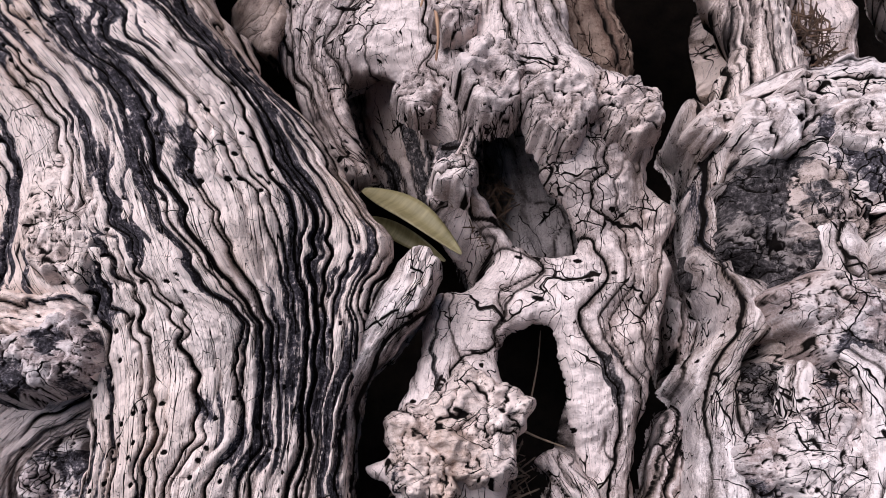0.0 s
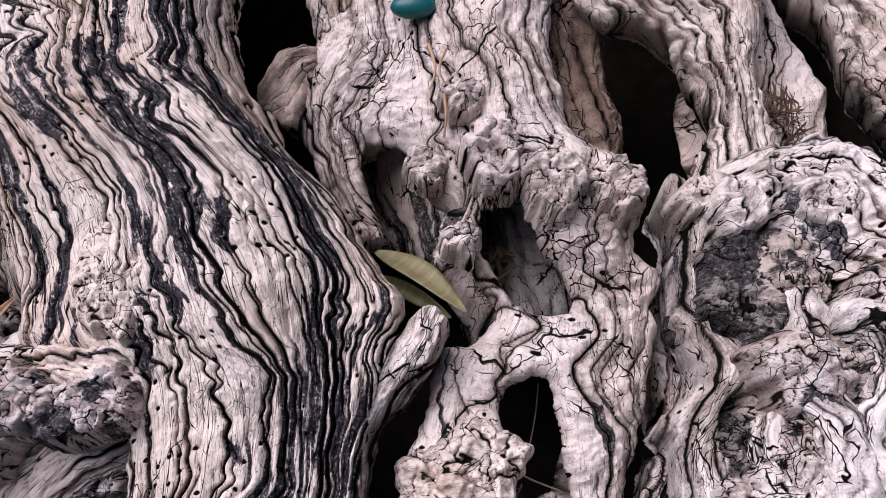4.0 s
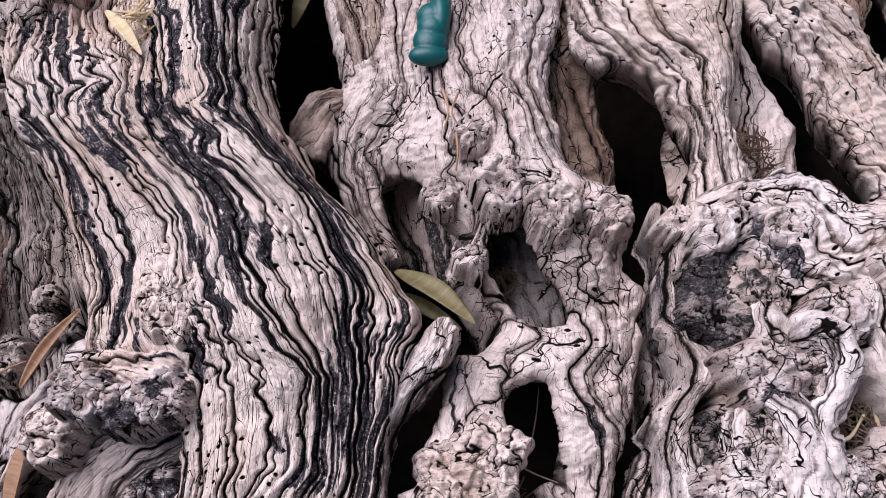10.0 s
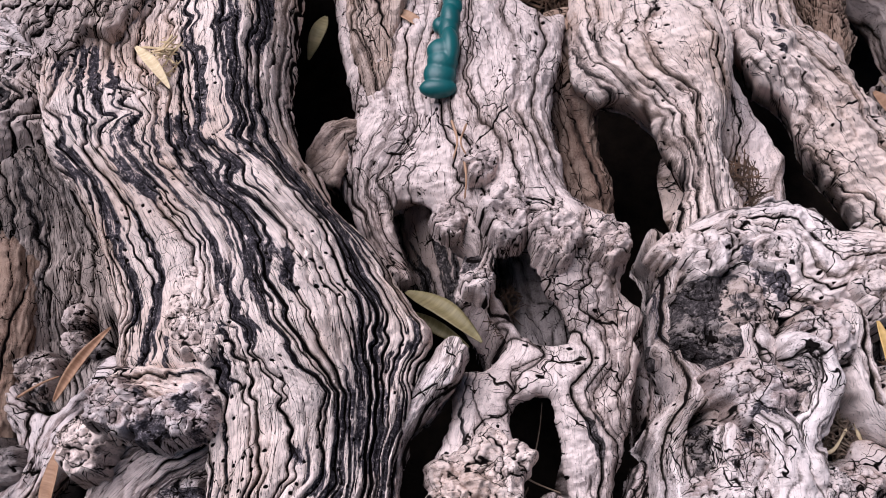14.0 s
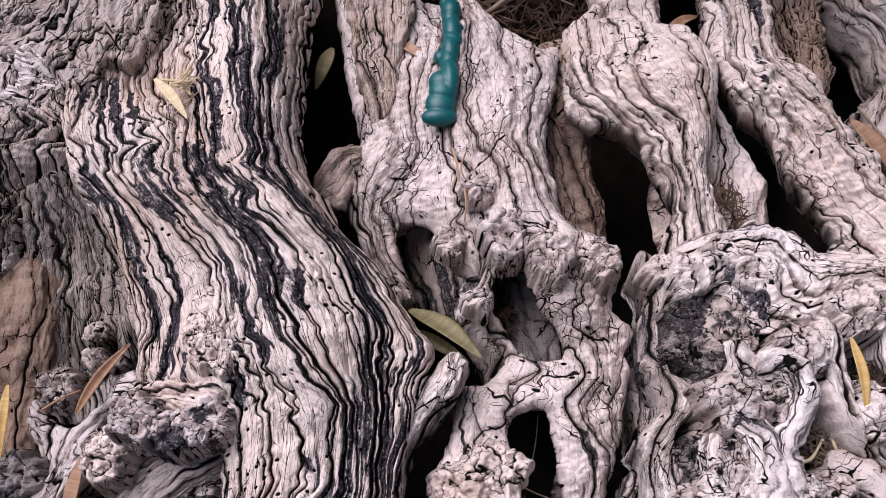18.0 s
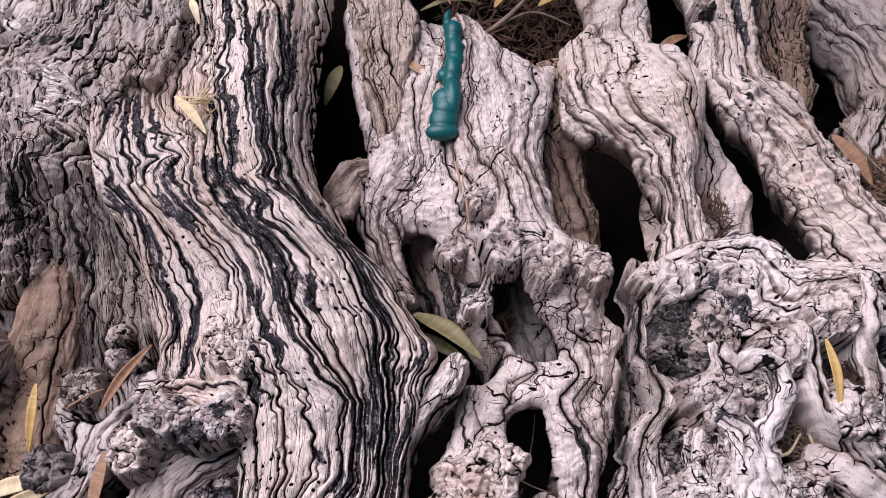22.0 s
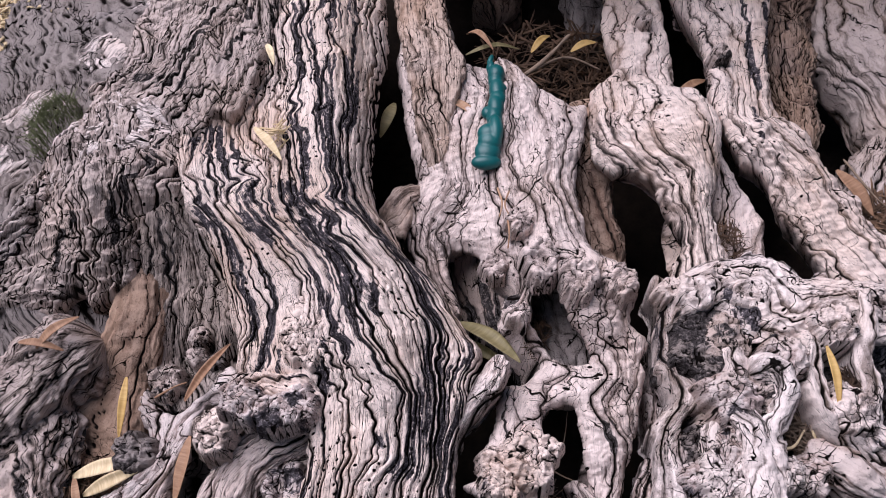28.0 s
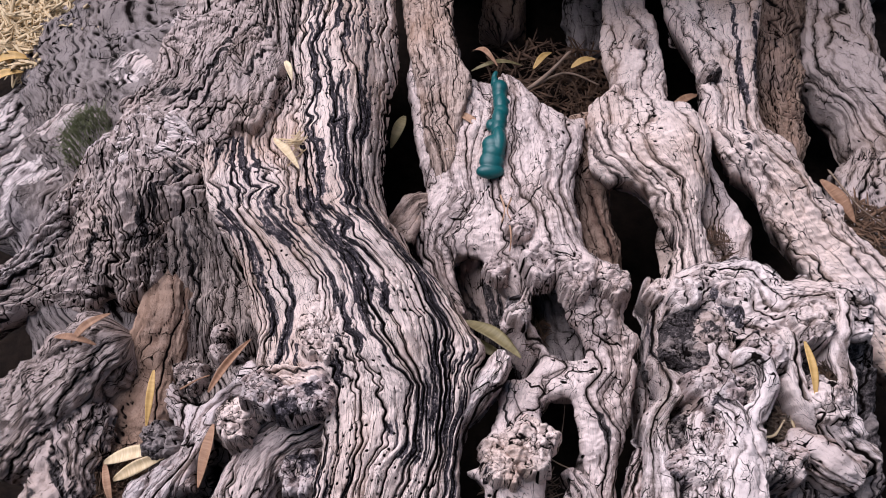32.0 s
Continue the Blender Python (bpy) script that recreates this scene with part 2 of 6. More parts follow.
LEAF_YELLOW = simple("yellow_leaf", (0.42, 0.26, 0.08), (0.60, 0.40, 0.15), 30, 0.55, (8, 1, 1), 0.0004)
TWIG = simple("twig_bark", (0.10, 0.07, 0.05), (0.30, 0.22, 0.16), 90, 0.85, (1, 1, 1), 0.001)
# soil coloured near black to deepen the shade seen in root gaps
SOIL_SHADE = simple("soil_gap_shade", (0.004, 0.003, 0.0025), (0.016, 0.011, 0.008), 45, 0.95, (1, 1, 1), 0.006, 0.1)
LITTER = simple("brown_litter", (0.03, 0.018, 0.012), (0.17, 0.10, 0.06), 70, 0.85, (1, 1, 1), 0.001)
MOSS = simple("moss_green", (0.06, 0.075, 0.032), (0.16, 0.175, 0.085), 80, 0.9)
TEAL = simple("teal_plastic", (0.001, 0.075, 0.078), (0.003, 0.105, 0.105), 30, 0.42, (1, 1, 1), 0.0, 0.45)

# ---- frame of the leaning stump: a across, b up the slope, h out of it ----
LEAN = pose(0, 0, 0.22, 24, 0, 0)


def mesh_object(name, verts, quads, material, parent=None, attrs=None, label="", smooth=True):
    me = bpy.data.meshes.new(name)
    verts = np.asarray(verts, np.float32)
    quads = np.asarray(quads, np.int32)
    me.vertices.add(len(verts))
    me.vertices.foreach_set("co", verts.ravel())
    k = quads.shape[1]
    me.loops.add(quads.size)
    me.loops.foreach_set("vertex_index", quads.ravel())
    me.polygons.add(len(quads))
    me.polygons.foreach_set("loop_start", np.arange(0, quads.size, k, dtype=np.int32))
    if smooth:
        me.polygons.foreach_set("use_smooth", np.ones(len(quads), bool))
    for key, value in (attrs or {}).items():
        value = np.asarray(value, np.float32)
        vec = value.ndim == 2
        at = me.attributes.new(key, "FLOAT_VECTOR" if vec else "FLOAT", "POINT")
        at.data.foreach_set("vector" if vec else "value", value.ravel())
    me.update(calc_edges=True)
    me.materials.append(material)
    ob = new(name, me)
    if parent is not None:
        ob.parent = parent
    if label:
        ob["label"] = label
    return ob


def spline(rows, n):
    """A smooth curve through the rows, at n even steps of its length."""
    p = np.array(rows, float)
    p = np.vstack([2 * p[0] - p[1], p, 2 * p[-1] - p[-2]])
    out = []
    for i in range(1, len(p) - 2):
        t = np.linspace(0, 1, 24, endpoint=False)[:, None]
        a, b, c, d = p[i - 1], p[i], p[i + 1], p[i + 2]
        out.append(0.5 * (2 * b + (c - a) * t + (2 * a - 5 * b + 4 * c - d) * t**2 + (3 * b - a - 3 * c + d) * t**3))
    out = np.vstack(out + [p[-2][None]])
    s = np.r_[0, np.cumsum(np.linalg.norm(np.diff(out[:, :3], axis=0), axis=1))]
    u = np.linspace(0, s[-1], n)
    return np.stack([np.interp(u, s, col) for col in out.T], 1), s[-1]


STYLES = {
    # ribs: depth of the furrows; wave: their width; flute: broad swells along the grain; cracks: cross checks; lump: swelling;
    # bend: waviness; stain: amount of black lichen, in hollows also painted shade; warts: small crusty lumps
    "striped": dict(ribs=0.0042, wave=0.0125, flute=0.005, cracks=0.0, lump=0.005, bend=0.017, stain_shade=0.30, pits=1.8, warts=0.0004, fibre=0.55, check=0.30, finer=1.0),
    "folded": dict(ribs=0.0040, wave=0.0125, flute=0.007, cracks=0.0007, lump=0.008, bend=0.026, stain_shade=0.14, pits=0.4, warts=0.0010, fibre=0.7, check=0.55, finer=1.0),
    "checked": dict(ribs=0.0026, wave=0.021, flute=0.005, cracks=0.0022, lump=0.009, bend=0.016, stain_shade=0.10, pits=0.6, warts=0.0017, fibre=0.16, check=1.0, finer=0.7),
    "smooth": dict(ribs=0.0021, wave=0.024, flute=0.004, cracks=0.0012, lump=0.008, bend=0.020, stain_shade=0.08, pits=0.4, warts=0.0010, fibre=0.18, check=0.75, finer=0.6),
    "gnarly": dict(ribs=0.0034, wave=0.014, flute=0.004, cracks=0.0024, lump=0.011, bend=0.026, stain_shade=0.26, pits=0.5, warts=0.0026, fibre=0.15, check=1.15, finer=0.6),
}


def to_zero(f, p, q, pitch):
    """Distance in metres to the nearest line where a field crosses zero, on a grid of even pitch or on that of p and q."""
    if pitch:
        dp = dq = pitch
    else:
        dp = np.maximum(np.abs(np.gradient(p, axis=0)), 1e-5)
        dq = np.maximum(np.abs(np.gradient(q, axis=1)), 1e-5)
    slope = np.sqrt((np.gradient(f, axis=0) / dp) ** 2 + (np.gradient(f, axis=1) / dq) ** 2)
    return np.arcsin(np.clip(np.abs(f), 0, 1)) / (slope / np.sqrt(np.maximum(1 - f * f, 0.05)) + 20.0)


def wood_surface(p, q, seed, st, pitch=0.0, warp=0.0, marks=None):
    """Relief and surface values of wood with its grain along p, both in metres. warp: more waviness here and there; marks: 0 to 1 where black lichen grows."""
    bend = st["bend"]
    loose = step(0.0, 0.4, perlin(p * 6, q * 14, seed + 5))
    w = q + warp + bend * perlin(p * 7, q * 5, seed) + bend * (0.34 + 0.42 * loose) * perlin(p * 20, q * 9, seed + 1)
    w = w + bend * (0.16 + 0.24 * loose) * perlin(p * 46, q * 24, seed + 9) + bend * 0.13 * perlin(p * 95, q * 55, seed + 2)
    k = 1.0 / st["wave"]
    n1 = np.sin(math.pi * (w * k * 0.80 + 1.0 * perlin(p * 3.6, w * k * 0.33, seed + 3) + 0.22 * perlin(p * 13, w * k * 0.9, seed + 4)))
    n2 = np.sin(math.pi * (w * k * 1.55 + 1.1 * perlin(p * 6.5, w * k * 0.7, seed + 6) + 0.25 * perlin(p * 26, w * k * 2, seed + 7)))
    n3 = perlin(p * 13, w * k * 2.6, seed + 8)
    d1, d2, g3 = to_zero(n1, p, q, pitch), to_zero(n2, p, q, pitch), np.abs(n3)
    g1, g2 = 0.6 * (1 - np.exp(-d1 / (0.20 * st["wave"]))), 0.6 * (1 - np.exp(-d2 / (0.13 * st["wave"])))
    mask = step(-0.40, 0.05, perlin(p * 5, w * 38, seed + 11))
    mask2 = step(-0.25, 0.20, perlin(p * 8, w * 60, seed + 12))
    wide = 0.0009 + 0.0014 * perlin(p * 6, w * 45, seed + 13)
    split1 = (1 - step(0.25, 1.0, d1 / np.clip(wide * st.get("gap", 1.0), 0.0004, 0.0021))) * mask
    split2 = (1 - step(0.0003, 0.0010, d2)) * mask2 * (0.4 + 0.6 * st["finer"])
    rise = -st["ribs"] * (0.9 * split1 + 0.5 * split2)
    rise = rise + st["ribs"] * (1.0 * g1 + st["finer"] * (0.7 * g2 + 0.15 * g3))
    rise = rise + st["flute"] * (0.5 - np.abs(perlin(p * 2.6, w * 20, seed + 15)) * 1.3)
    rise = rise + st["lump"] * fbm(p * 11, q * 11, seed + 20, 3)
    rise = rise + 0.35 * st["lump"] * fbm(p * 34, q * 34, seed + 22, 3) + 0.0009 * fbm(p * 90, q * 140, seed + 24, 3)
    if st["warts"]:
        rise = rise + st["warts"] * (1 - 2.2 * np.abs(perlin(p * 70, q * 70, seed + 26))) + 0.5 * st["warts"] * (1 - 2 * np.abs(perlin(p * 150, q * 150, seed + 27)))
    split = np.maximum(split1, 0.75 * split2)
    if st["cracks"]:
        wp, wq = p + 0.007 * perlin(p * 50, q * 50, seed + 31), w + 0.005 * perlin(p * 60, q * 60, seed + 32)
        where = step(-0.25, 0.25, perlin(p * 9, q * 9, seed + 33) + 0.05)
        c1 = np.abs(perlin(wp * 34, wq * 46, seed + 34))
        _, val, _ = cells(wp * 70, wq * 100, seed + 30)
        rise = rise + st["cracks"] * (1.3 * np.minimum(c1, 0.4) * where + 0.35 * (val - 0.5))
    if st["pits"]:
        _, val, d = cells(p * 130, q * 130, seed + 40)
        hole = (1 - step(0.13, 0.22, d)) * (val > 1 - 0.16 * st["pits"]) * step(0.0, 0.3, perlin(p * 14, q * 14, seed + 41) + 0.1)
        rise = rise - 0.0016 * hole
        split = np.maximum(split, hole)
    stain_shade = st["stain_shade"] * 1.9 - 0.35 + 0.85 * perlin(p * 3.5, w * 26, seed + 50) + 0.35 * perlin(p * 16, w * 70, seed + 51)
    if marks is not None:
        broken = step(-0.25, 0.15, perlin(p * 4, w * 75, seed + 62) + 0.3 * perlin(p * 15, w * 30, seed + 63))
        stain_shade = np.maximum(stain_shade, (0.78 + 0.34 * broken) * marks)
    stain_shade = stain_shade - 0.30 * step(0.2, 0.5, g1) * step(0.15, 0.45, g2)
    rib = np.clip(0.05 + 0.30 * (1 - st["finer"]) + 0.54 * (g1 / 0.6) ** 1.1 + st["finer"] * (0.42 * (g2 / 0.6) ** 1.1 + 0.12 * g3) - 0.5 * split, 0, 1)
    return rise, dict(rib=rib, stain_shade=np.clip(stain_shade, 0, 1), split=split)


ROOTS = []
STEP, LEFT, LOW = 0.002, -0.80, -0.40
SKIN = np.full((3, 700, 560), -9.0, np.float32)  # highest crest, the owner of it, the next one


def root(*values, **named):
    """Notes down a root, to be built with all the others."""
    ROOTS.append((root_shape, values, named))


def skin_add(number, verts):
    """Enters the upper side of a thing into the map of heights."""
    i = ((verts[:, 0] - LEFT) / STEP).astype(int)
    j = ((verts[:, 1] - LOW) / STEP).astype(int)
    ok = (i >= 0) & (i < 700) & (j >= 0) & (j < 560)
    own = np.full((700, 560), -9.0, np.float32)
    np.maximum.at(own, (i[ok], j[ok]), verts[ok, 2])
    over = own > SKIN[0]
    SKIN[2] = np.where(over, SKIN[0], np.maximum(SKIN[2], own))
    SKIN[0] = np.where(over, own, SKIN[0])
    SKIN[1] = np.where(over, number, SKIN[1])


def skin_rise(number, verts, reach):
    """How far a surface swells where another comes up beside it, so that the two grow together."""
    x = np.clip((verts[:, 0] - LEFT) / STEP - 0.5, 0, 698)
    y = np.clip((verts[:, 1] - LOW) / STEP - 0.5, 0, 558)
    i, j = x.astype(int), y.astype(int)
    fx, fy = x - i, y - j
    total = np.zeros(len(verts), np.float32)
    for dx in (0, 1):
        for dy in (0, 1):
            top, who, second = SKIN[:, i + dx, j + dy]
            other = np.where(who == number, second, top)
            near = np.clip(1 - np.abs(verts[:, 2] - other) / reach, 0, 1)
            total += reach * 0.25 * near**2 * (fx if dx else 1 - fx) * (fy if dy else 1 - fy)
    return total


def grow_roots():
    for number, (kind, values, named) in enumerate(ROOTS):
        skin_add(number, kind(number, True, *values, **named))
    for number, (kind, values, named) in enumerate(ROOTS):
        kind(number, False, *values, **named)


def rim(*points):
    """The corners of an outline, rounded into one closed curve."""
    return list(points)


def closed_curve(points):
    p = np.array(points)
    a, b, c, d = (np.roll(p, k, 0)[:, None] for k in (1, 0, -1, -2))
    t = np.array([0.0, 0.25, 0.5, 0.75])[None, :, None]
    return (0.5 * (2 * b + (c - a) * t + (2 * a - 5 * b + 4 * c - d) * t**2 + (3 * b - a - 3 * c + d) * t**3)).reshape(-1, 2)


def grain(q, *points):
    """A line along which the grain runs: its place across, then points of across, up, crest. Gives rows of across, up, along, across, crest."""
    rough = np.array(points)
    length = np.linalg.norm(np.diff(rough, axis=0), axis=1).sum()
    c, length = spline(points, max(4, int(length / 0.022)))
    along = 0.65 - rough[0, 1] + np.linspace(0, length, len(c))
    return np.c_[c[:, :2], along, np.full(len(c), q), c[:, 2]]


def stroke(width, *points):
    return width, np.array(points)


def to_line(x, y, line):
    """Distance from each place to an open line."""
    best = np.full(x.shape, 9.0)
    for (ax, ay), (bx, by) in zip(line[:-1], line[1:]):
        ux, uy = bx - ax, by - ay
        t = np.clip(((x - ax) * ux + (y - ay) * uy) / max(1e-12, ux * ux + uy * uy), 0, 1)
        best = np.minimum(best, (x - ax - t * ux) ** 2 + (y - ay - t * uy) ** 2)
    return np.sqrt(best)


def inside_by(x, y, points):
    """Distance to a closed outline, positive within it."""
    c = closed_curve(points)
    c = np.vstack([c, c[:1]])
    within = np.zeros(x.shape, bool)
    for (ax, ay), (bx, by) in zip(c[:-1], c[1:]):
        if ay != by:
            within ^= ((ay > y) != (by > y)) & (x < (bx - ax) * (y - ay) / (by - ay) + ax)
    return np.where(within, 1, -1) * to_line(x, y, c)


def thin_plate(rows, x, y):
    """The smoothest sheets through the values of the rows, each of across, up and values."""
    at, values = rows[:, :2] / 0.1, rows[:, 2:]
    n = len(at)
    r = ((at[:, None] - at[None]) ** 2).sum(-1) + 1e-12
    one = np.c_[np.ones(n), at]
    big = np.block([[0.5 * r * np.log(r) + 1e-3 * np.eye(n), one], [one.T, np.zeros((3, 3))]])
    w = np.linalg.solve(big, np.r_[values, np.zeros((3, values.shape[1]))])
    px, py = x / 0.1, y / 0.1
    out = w[n] + px[..., None] * w[n + 1] + py[..., None] * w[n + 2]
    for k in range(n):
        r = (px - at[k, 0]) ** 2 + (py - at[k, 1]) ** 2 + 1e-12
        out = out + (0.5 * r * np.log(r))[..., None] * w[k]
    return out


def finer(field, u, v):
    """A coarse field read between its samples."""
    i, j = np.minimum(u.astype(int), field.shape[0] - 2), np.minimum(v.astype(int), field.shape[1] - 2)
    fu, fv = (u - i)[:, None], (v - j)[None]
    rows = field[i] * (1 - fu) + field[i + 1] * fu
    return (rows[:, j] * (1 - fv) + rows[:, j + 1] * fv).astype(np.float32)


def evened(field, times=4):
    for _ in range(times):
        field = (np.roll(field, 2, 0) + np.roll(field, -2, 0) + np.roll(field, 2, 1) + np.roll(field, -2, 1) + field) / 5
    return field


def slab(*values, **named):
    """Notes down a broad piece of wood, to be built with all the others."""
    ROOTS.append((slab_shape, values, named))


def slab_shape(number, rough_only, name, material, parent, style, seed, fine, outline, guides, holes=(), strokes=(), dents=(), kinks=(), edge=0.018, drop=0.07, merge=0.009, **changes):
    """A broad piece of wood: its outline in plan, the lines of its grain with their crests, holes through it, strokes of lichen,
    dents (across, up, radius, depth) and kinks of the grain (across, up, radius, swing)."""
    st = dict(STYLES[style], **changes)
    corners = np.array(outline)
    low, high = corners.min(0) - 0.016, corners.max(0) + 0.016
    coarse = 0.0025
    n = np.ceil((high - low) / coarse).astype(int) + 2
    cx, cy = np.meshgrid(low[0] + coarse * np.arange(n[0]), low[1] + coarse * np.arange(n[1]), indexing="ij")
    cd = inside_by(cx, cy, outline)
    for hole in holes:
        cd = np.minimum(cd, -inside_by(cx, cy, hole))
    sheets = thin_plate(np.vstack(guides), cx, cy)
    marks = np.zeros(cx.shape)
    for width, line in strokes:
        marks = np.maximum(marks, 1 - step(0.35 * width, 1.6 * width, to_line(cx, cy, line)))
    pitch = 0.0013 if rough_only else 0.00105 * fine
    gx = np.arange(low[0], high[0], pitch)
    gy = np.arange(low[1], high[1], pitch)
    u, v = (gx - low[0]) / coarse, (gy - low[1]) / coarse
    d, p, q, crest = (finer(f, u, v) for f in (cd, sheets[..., 0], sheets[..., 1], sheets[..., 2]))
    x, y = (f.astype(np.float32) for f in np.meshgrid(gx, gy, indexing="ij"))
    d = d + 0.0026 * perlin(x * 45, y * 45, seed + 80) + 0.0014 * perlin(x * 130, y * 130, seed + 81)
    z = crest - 0.9 * edge * (1 - np.sqrt(np.clip(1 - (1 - np.clip(d / edge, 0, 1)) ** 2, 0, 1)))
    for da, db, dr, deep in dents:
        z = z - deep * np.exp(-(((x - da) ** 2 + (y - db) ** 2) / dr**2) ** 1.3)
    z = z - np.clip(-d / 0.0038, 0, 1) * drop
    if rough_only:
        return np.stack([x, y, z], -1)[d > 0]
    warp = np.zeros(x.shape, np.float32)
    for ka, kb, kr, swing in kinks:
        warp = warp + swing * np.exp(-((x - ka) ** 2 + (y - kb) ** 2) / kr**2) * (perlin(p * 48, q * 20, seed + 83) + 0.6 * perlin(p * 100, q * 30, seed + 84))
    rise, attrs = wood_surface(p, q, seed, st, pitch, warp, finer(marks, u, v) if strokes else None)
    z = z + rise * step(-0.002, 0.005, d)
    keep = d > -0.0085
    cells_kept = keep[:-1, :-1] & keep[1:, :-1] & keep[1:, 1:] & keep[:-1, 1:]
    # below its border the wood turns back under itself
    under = np.clip(-d / 0.0042, 0, 1) * min(0.65 * drop, 0.8 * float(cd.max()))
    x = x + under * finer(evened(np.gradient(cd, coarse, axis=0)), u, v)
    y = y + under * finer(evened(np.gradient(cd, coarse, axis=1)), u, v)
    verts = np.stack([x, y, z], -1).reshape(-1, 3)
    verts[:, 2] += skin_rise(number, verts, merge) * step(-0.001, 0.004, d).ravel()
    i, j = np.nonzero(cells_kept)
    k = x.shape[1]
    quads = np.stack([i * k + j, (i + 1) * k + j, (i + 1) * k + j + 1, i * k + j + 1], -1)
    used = np.zeros(len(verts), bool)
    used[quads] = True
    place = np.cumsum(used) - 1
    attrs = {key: value.ravel()[used] for key, value in attrs.items()}
    attrs["grain"] = np.stack([p + seed * 1.37, q, np.full_like(p, seed * 0.37)], -1).reshape(-1, 3)[used]
    attrs["fibre"] = np.full(used.sum(), st["fibre"], np.float32)
    attrs["check"] = np.full(used.sum(), st["check"], np.float32)
    return mesh_object(name, verts[used], place[quads], material, parent, attrs)


def root_shape(number, rough_only, name, rows, material, parent, style="checked", seed=1, fine=1.0, label="", blunt=0.6, square=0.66, merge=0.018, **changes):
    """A root or limb: rows of across, up, crest, half width, half depth, in metres of the slope's frame."""
    st = dict(STYLES[style], **changes)
    rows = [(a, b, h - d, w, d) for a, b, h, w, d in rows]
    _, length = spline(rows, 50)
    width = float(np.mean([r[3] for r in rows]))
    depth = float(np.mean([r[4] for r in rows]))
    dp, dq = (0.0010, 0.0010) if rough_only else (0.0021 * fine, 0.0009 * fine)
    n = max(16, int(length / dp))
    c, length = spline(rows, n)
    half = math.pi * math.sqrt((width**2 + depth**2) / 2) * 1.28
    m = max(24, int(half / dq))
    phi = np.r_[np.linspace(-0.14 * math.pi, 1.14 * math.pi, m), np.linspace(1.3 * math.pi, 1.7 * math.pi, 5)]
    k = len(phi)
    t = np.gradient(c[:, :3], axis=0)
    t /= np.linalg.norm(t, axis=1, keepdims=True)
    side = np.cross(t, (0, 0, 1.0))
    side /= np.linalg.norm(side, axis=1, keepdims=True) + 1e-9
    for _ in range(3):
        side[1:-1] = (side[:-2] + side[1:-1] * 2 + side[2:]) / 4
    up = np.cross(side, t)
    p = np.linspace(0, length, n)
    q = (phi + 0.14 * math.pi) / (1.28 * math.pi) * half
    P, Q = np.meshgrid(p.astype(np.float32), q.astype(np.float32), indexing="ij")
    # an uneven outline, and rounded, broken ends
    u = np.linspace(0, 1, n)
    end = np.minimum(p, length - p) / max(1e-6, blunt * min(width, length * 0.3))
    cap = np.sqrt(np.clip(1 - (1 - np.clip(end, 0, 1)) ** 2, 0.0005, 1))
    outline = 1 + 0.12 * perlin(p * 14, p * 0 + 0.3, seed + 70) + 0.06 * perlin(p * 45, p * 0 + 0.7, seed + 71)
    w = c[:, 3] * outline * cap
    d = c[:, 4] * cap
    co, si = np.cos(phi), np.sin(phi)
    cx = np.sign(co) * np.abs(co) ** square
    sx = np.sign(si) * np.abs(si) ** square
    nx = np.cos(phi)[None] * d[:, None]
    nz = np.sin(phi)[None] * w[:, None]
    ln = np.sqrt(nx**2 + nz**2) + 1e-9
    nx, nz = nx / ln, nz / ln
    if rough_only:
        verts = c[:, None, :3] + side[:, None] * (w[:, None] * cx[None])[..., None] + up[:, None] * (d[:, None] * sx[None])[..., None]
        return verts[:, :m].reshape(-1, 3)
    rise, attrs = wood_surface(P, Q, seed, st)
    under = np.where(np.arange(len(phi)) < m, 1.0, 0.0)[None]
    rise = rise * under * np.clip(cap, 0.25, 1)[:, None]
    plain = c[:, None, :3] + side[:, None] * (w[:, None] * cx[None])[..., None] + up[:, None] * (d[:, None] * sx[None])[..., None]
    swell = skin_rise(number, plain.reshape(-1, 3), merge).reshape(n, k) * np.clip(sx, 0, 1)[None] ** 0.3
    ox = w[:, None] * cx[None] + nx * rise
    oz = d[:, None] * sx[None] + nz * rise + swell
    verts = c[:, None, :3] + side[:, None] * ox[..., None] + up[:, None] * oz[..., None]
    i, j = np.meshgrid(np.arange(n - 1), np.arange(k), indexing="ij")
    j2 = (j + 1) % k
    quads = np.stack([i * k + j, i * k + j2, (i + 1) * k + j2, (i + 1) * k + j], -1).reshape(-1, 4)
    attrs = {key: v.ravel() for key, v in attrs.items()}
    attrs["grain"] = np.stack([P + seed * 1.37, Q, np.full_like(P, seed * 0.37)], -1).reshape(-1, 3)
    attrs["fibre"] = np.full(P.size, st["fibre"], np.float32)
    attrs["check"] = np.full(P.size, st["check"], np.float32)
    return mesh_object(name, verts.reshape(-1, 3), quads, material, parent, attrs, label)


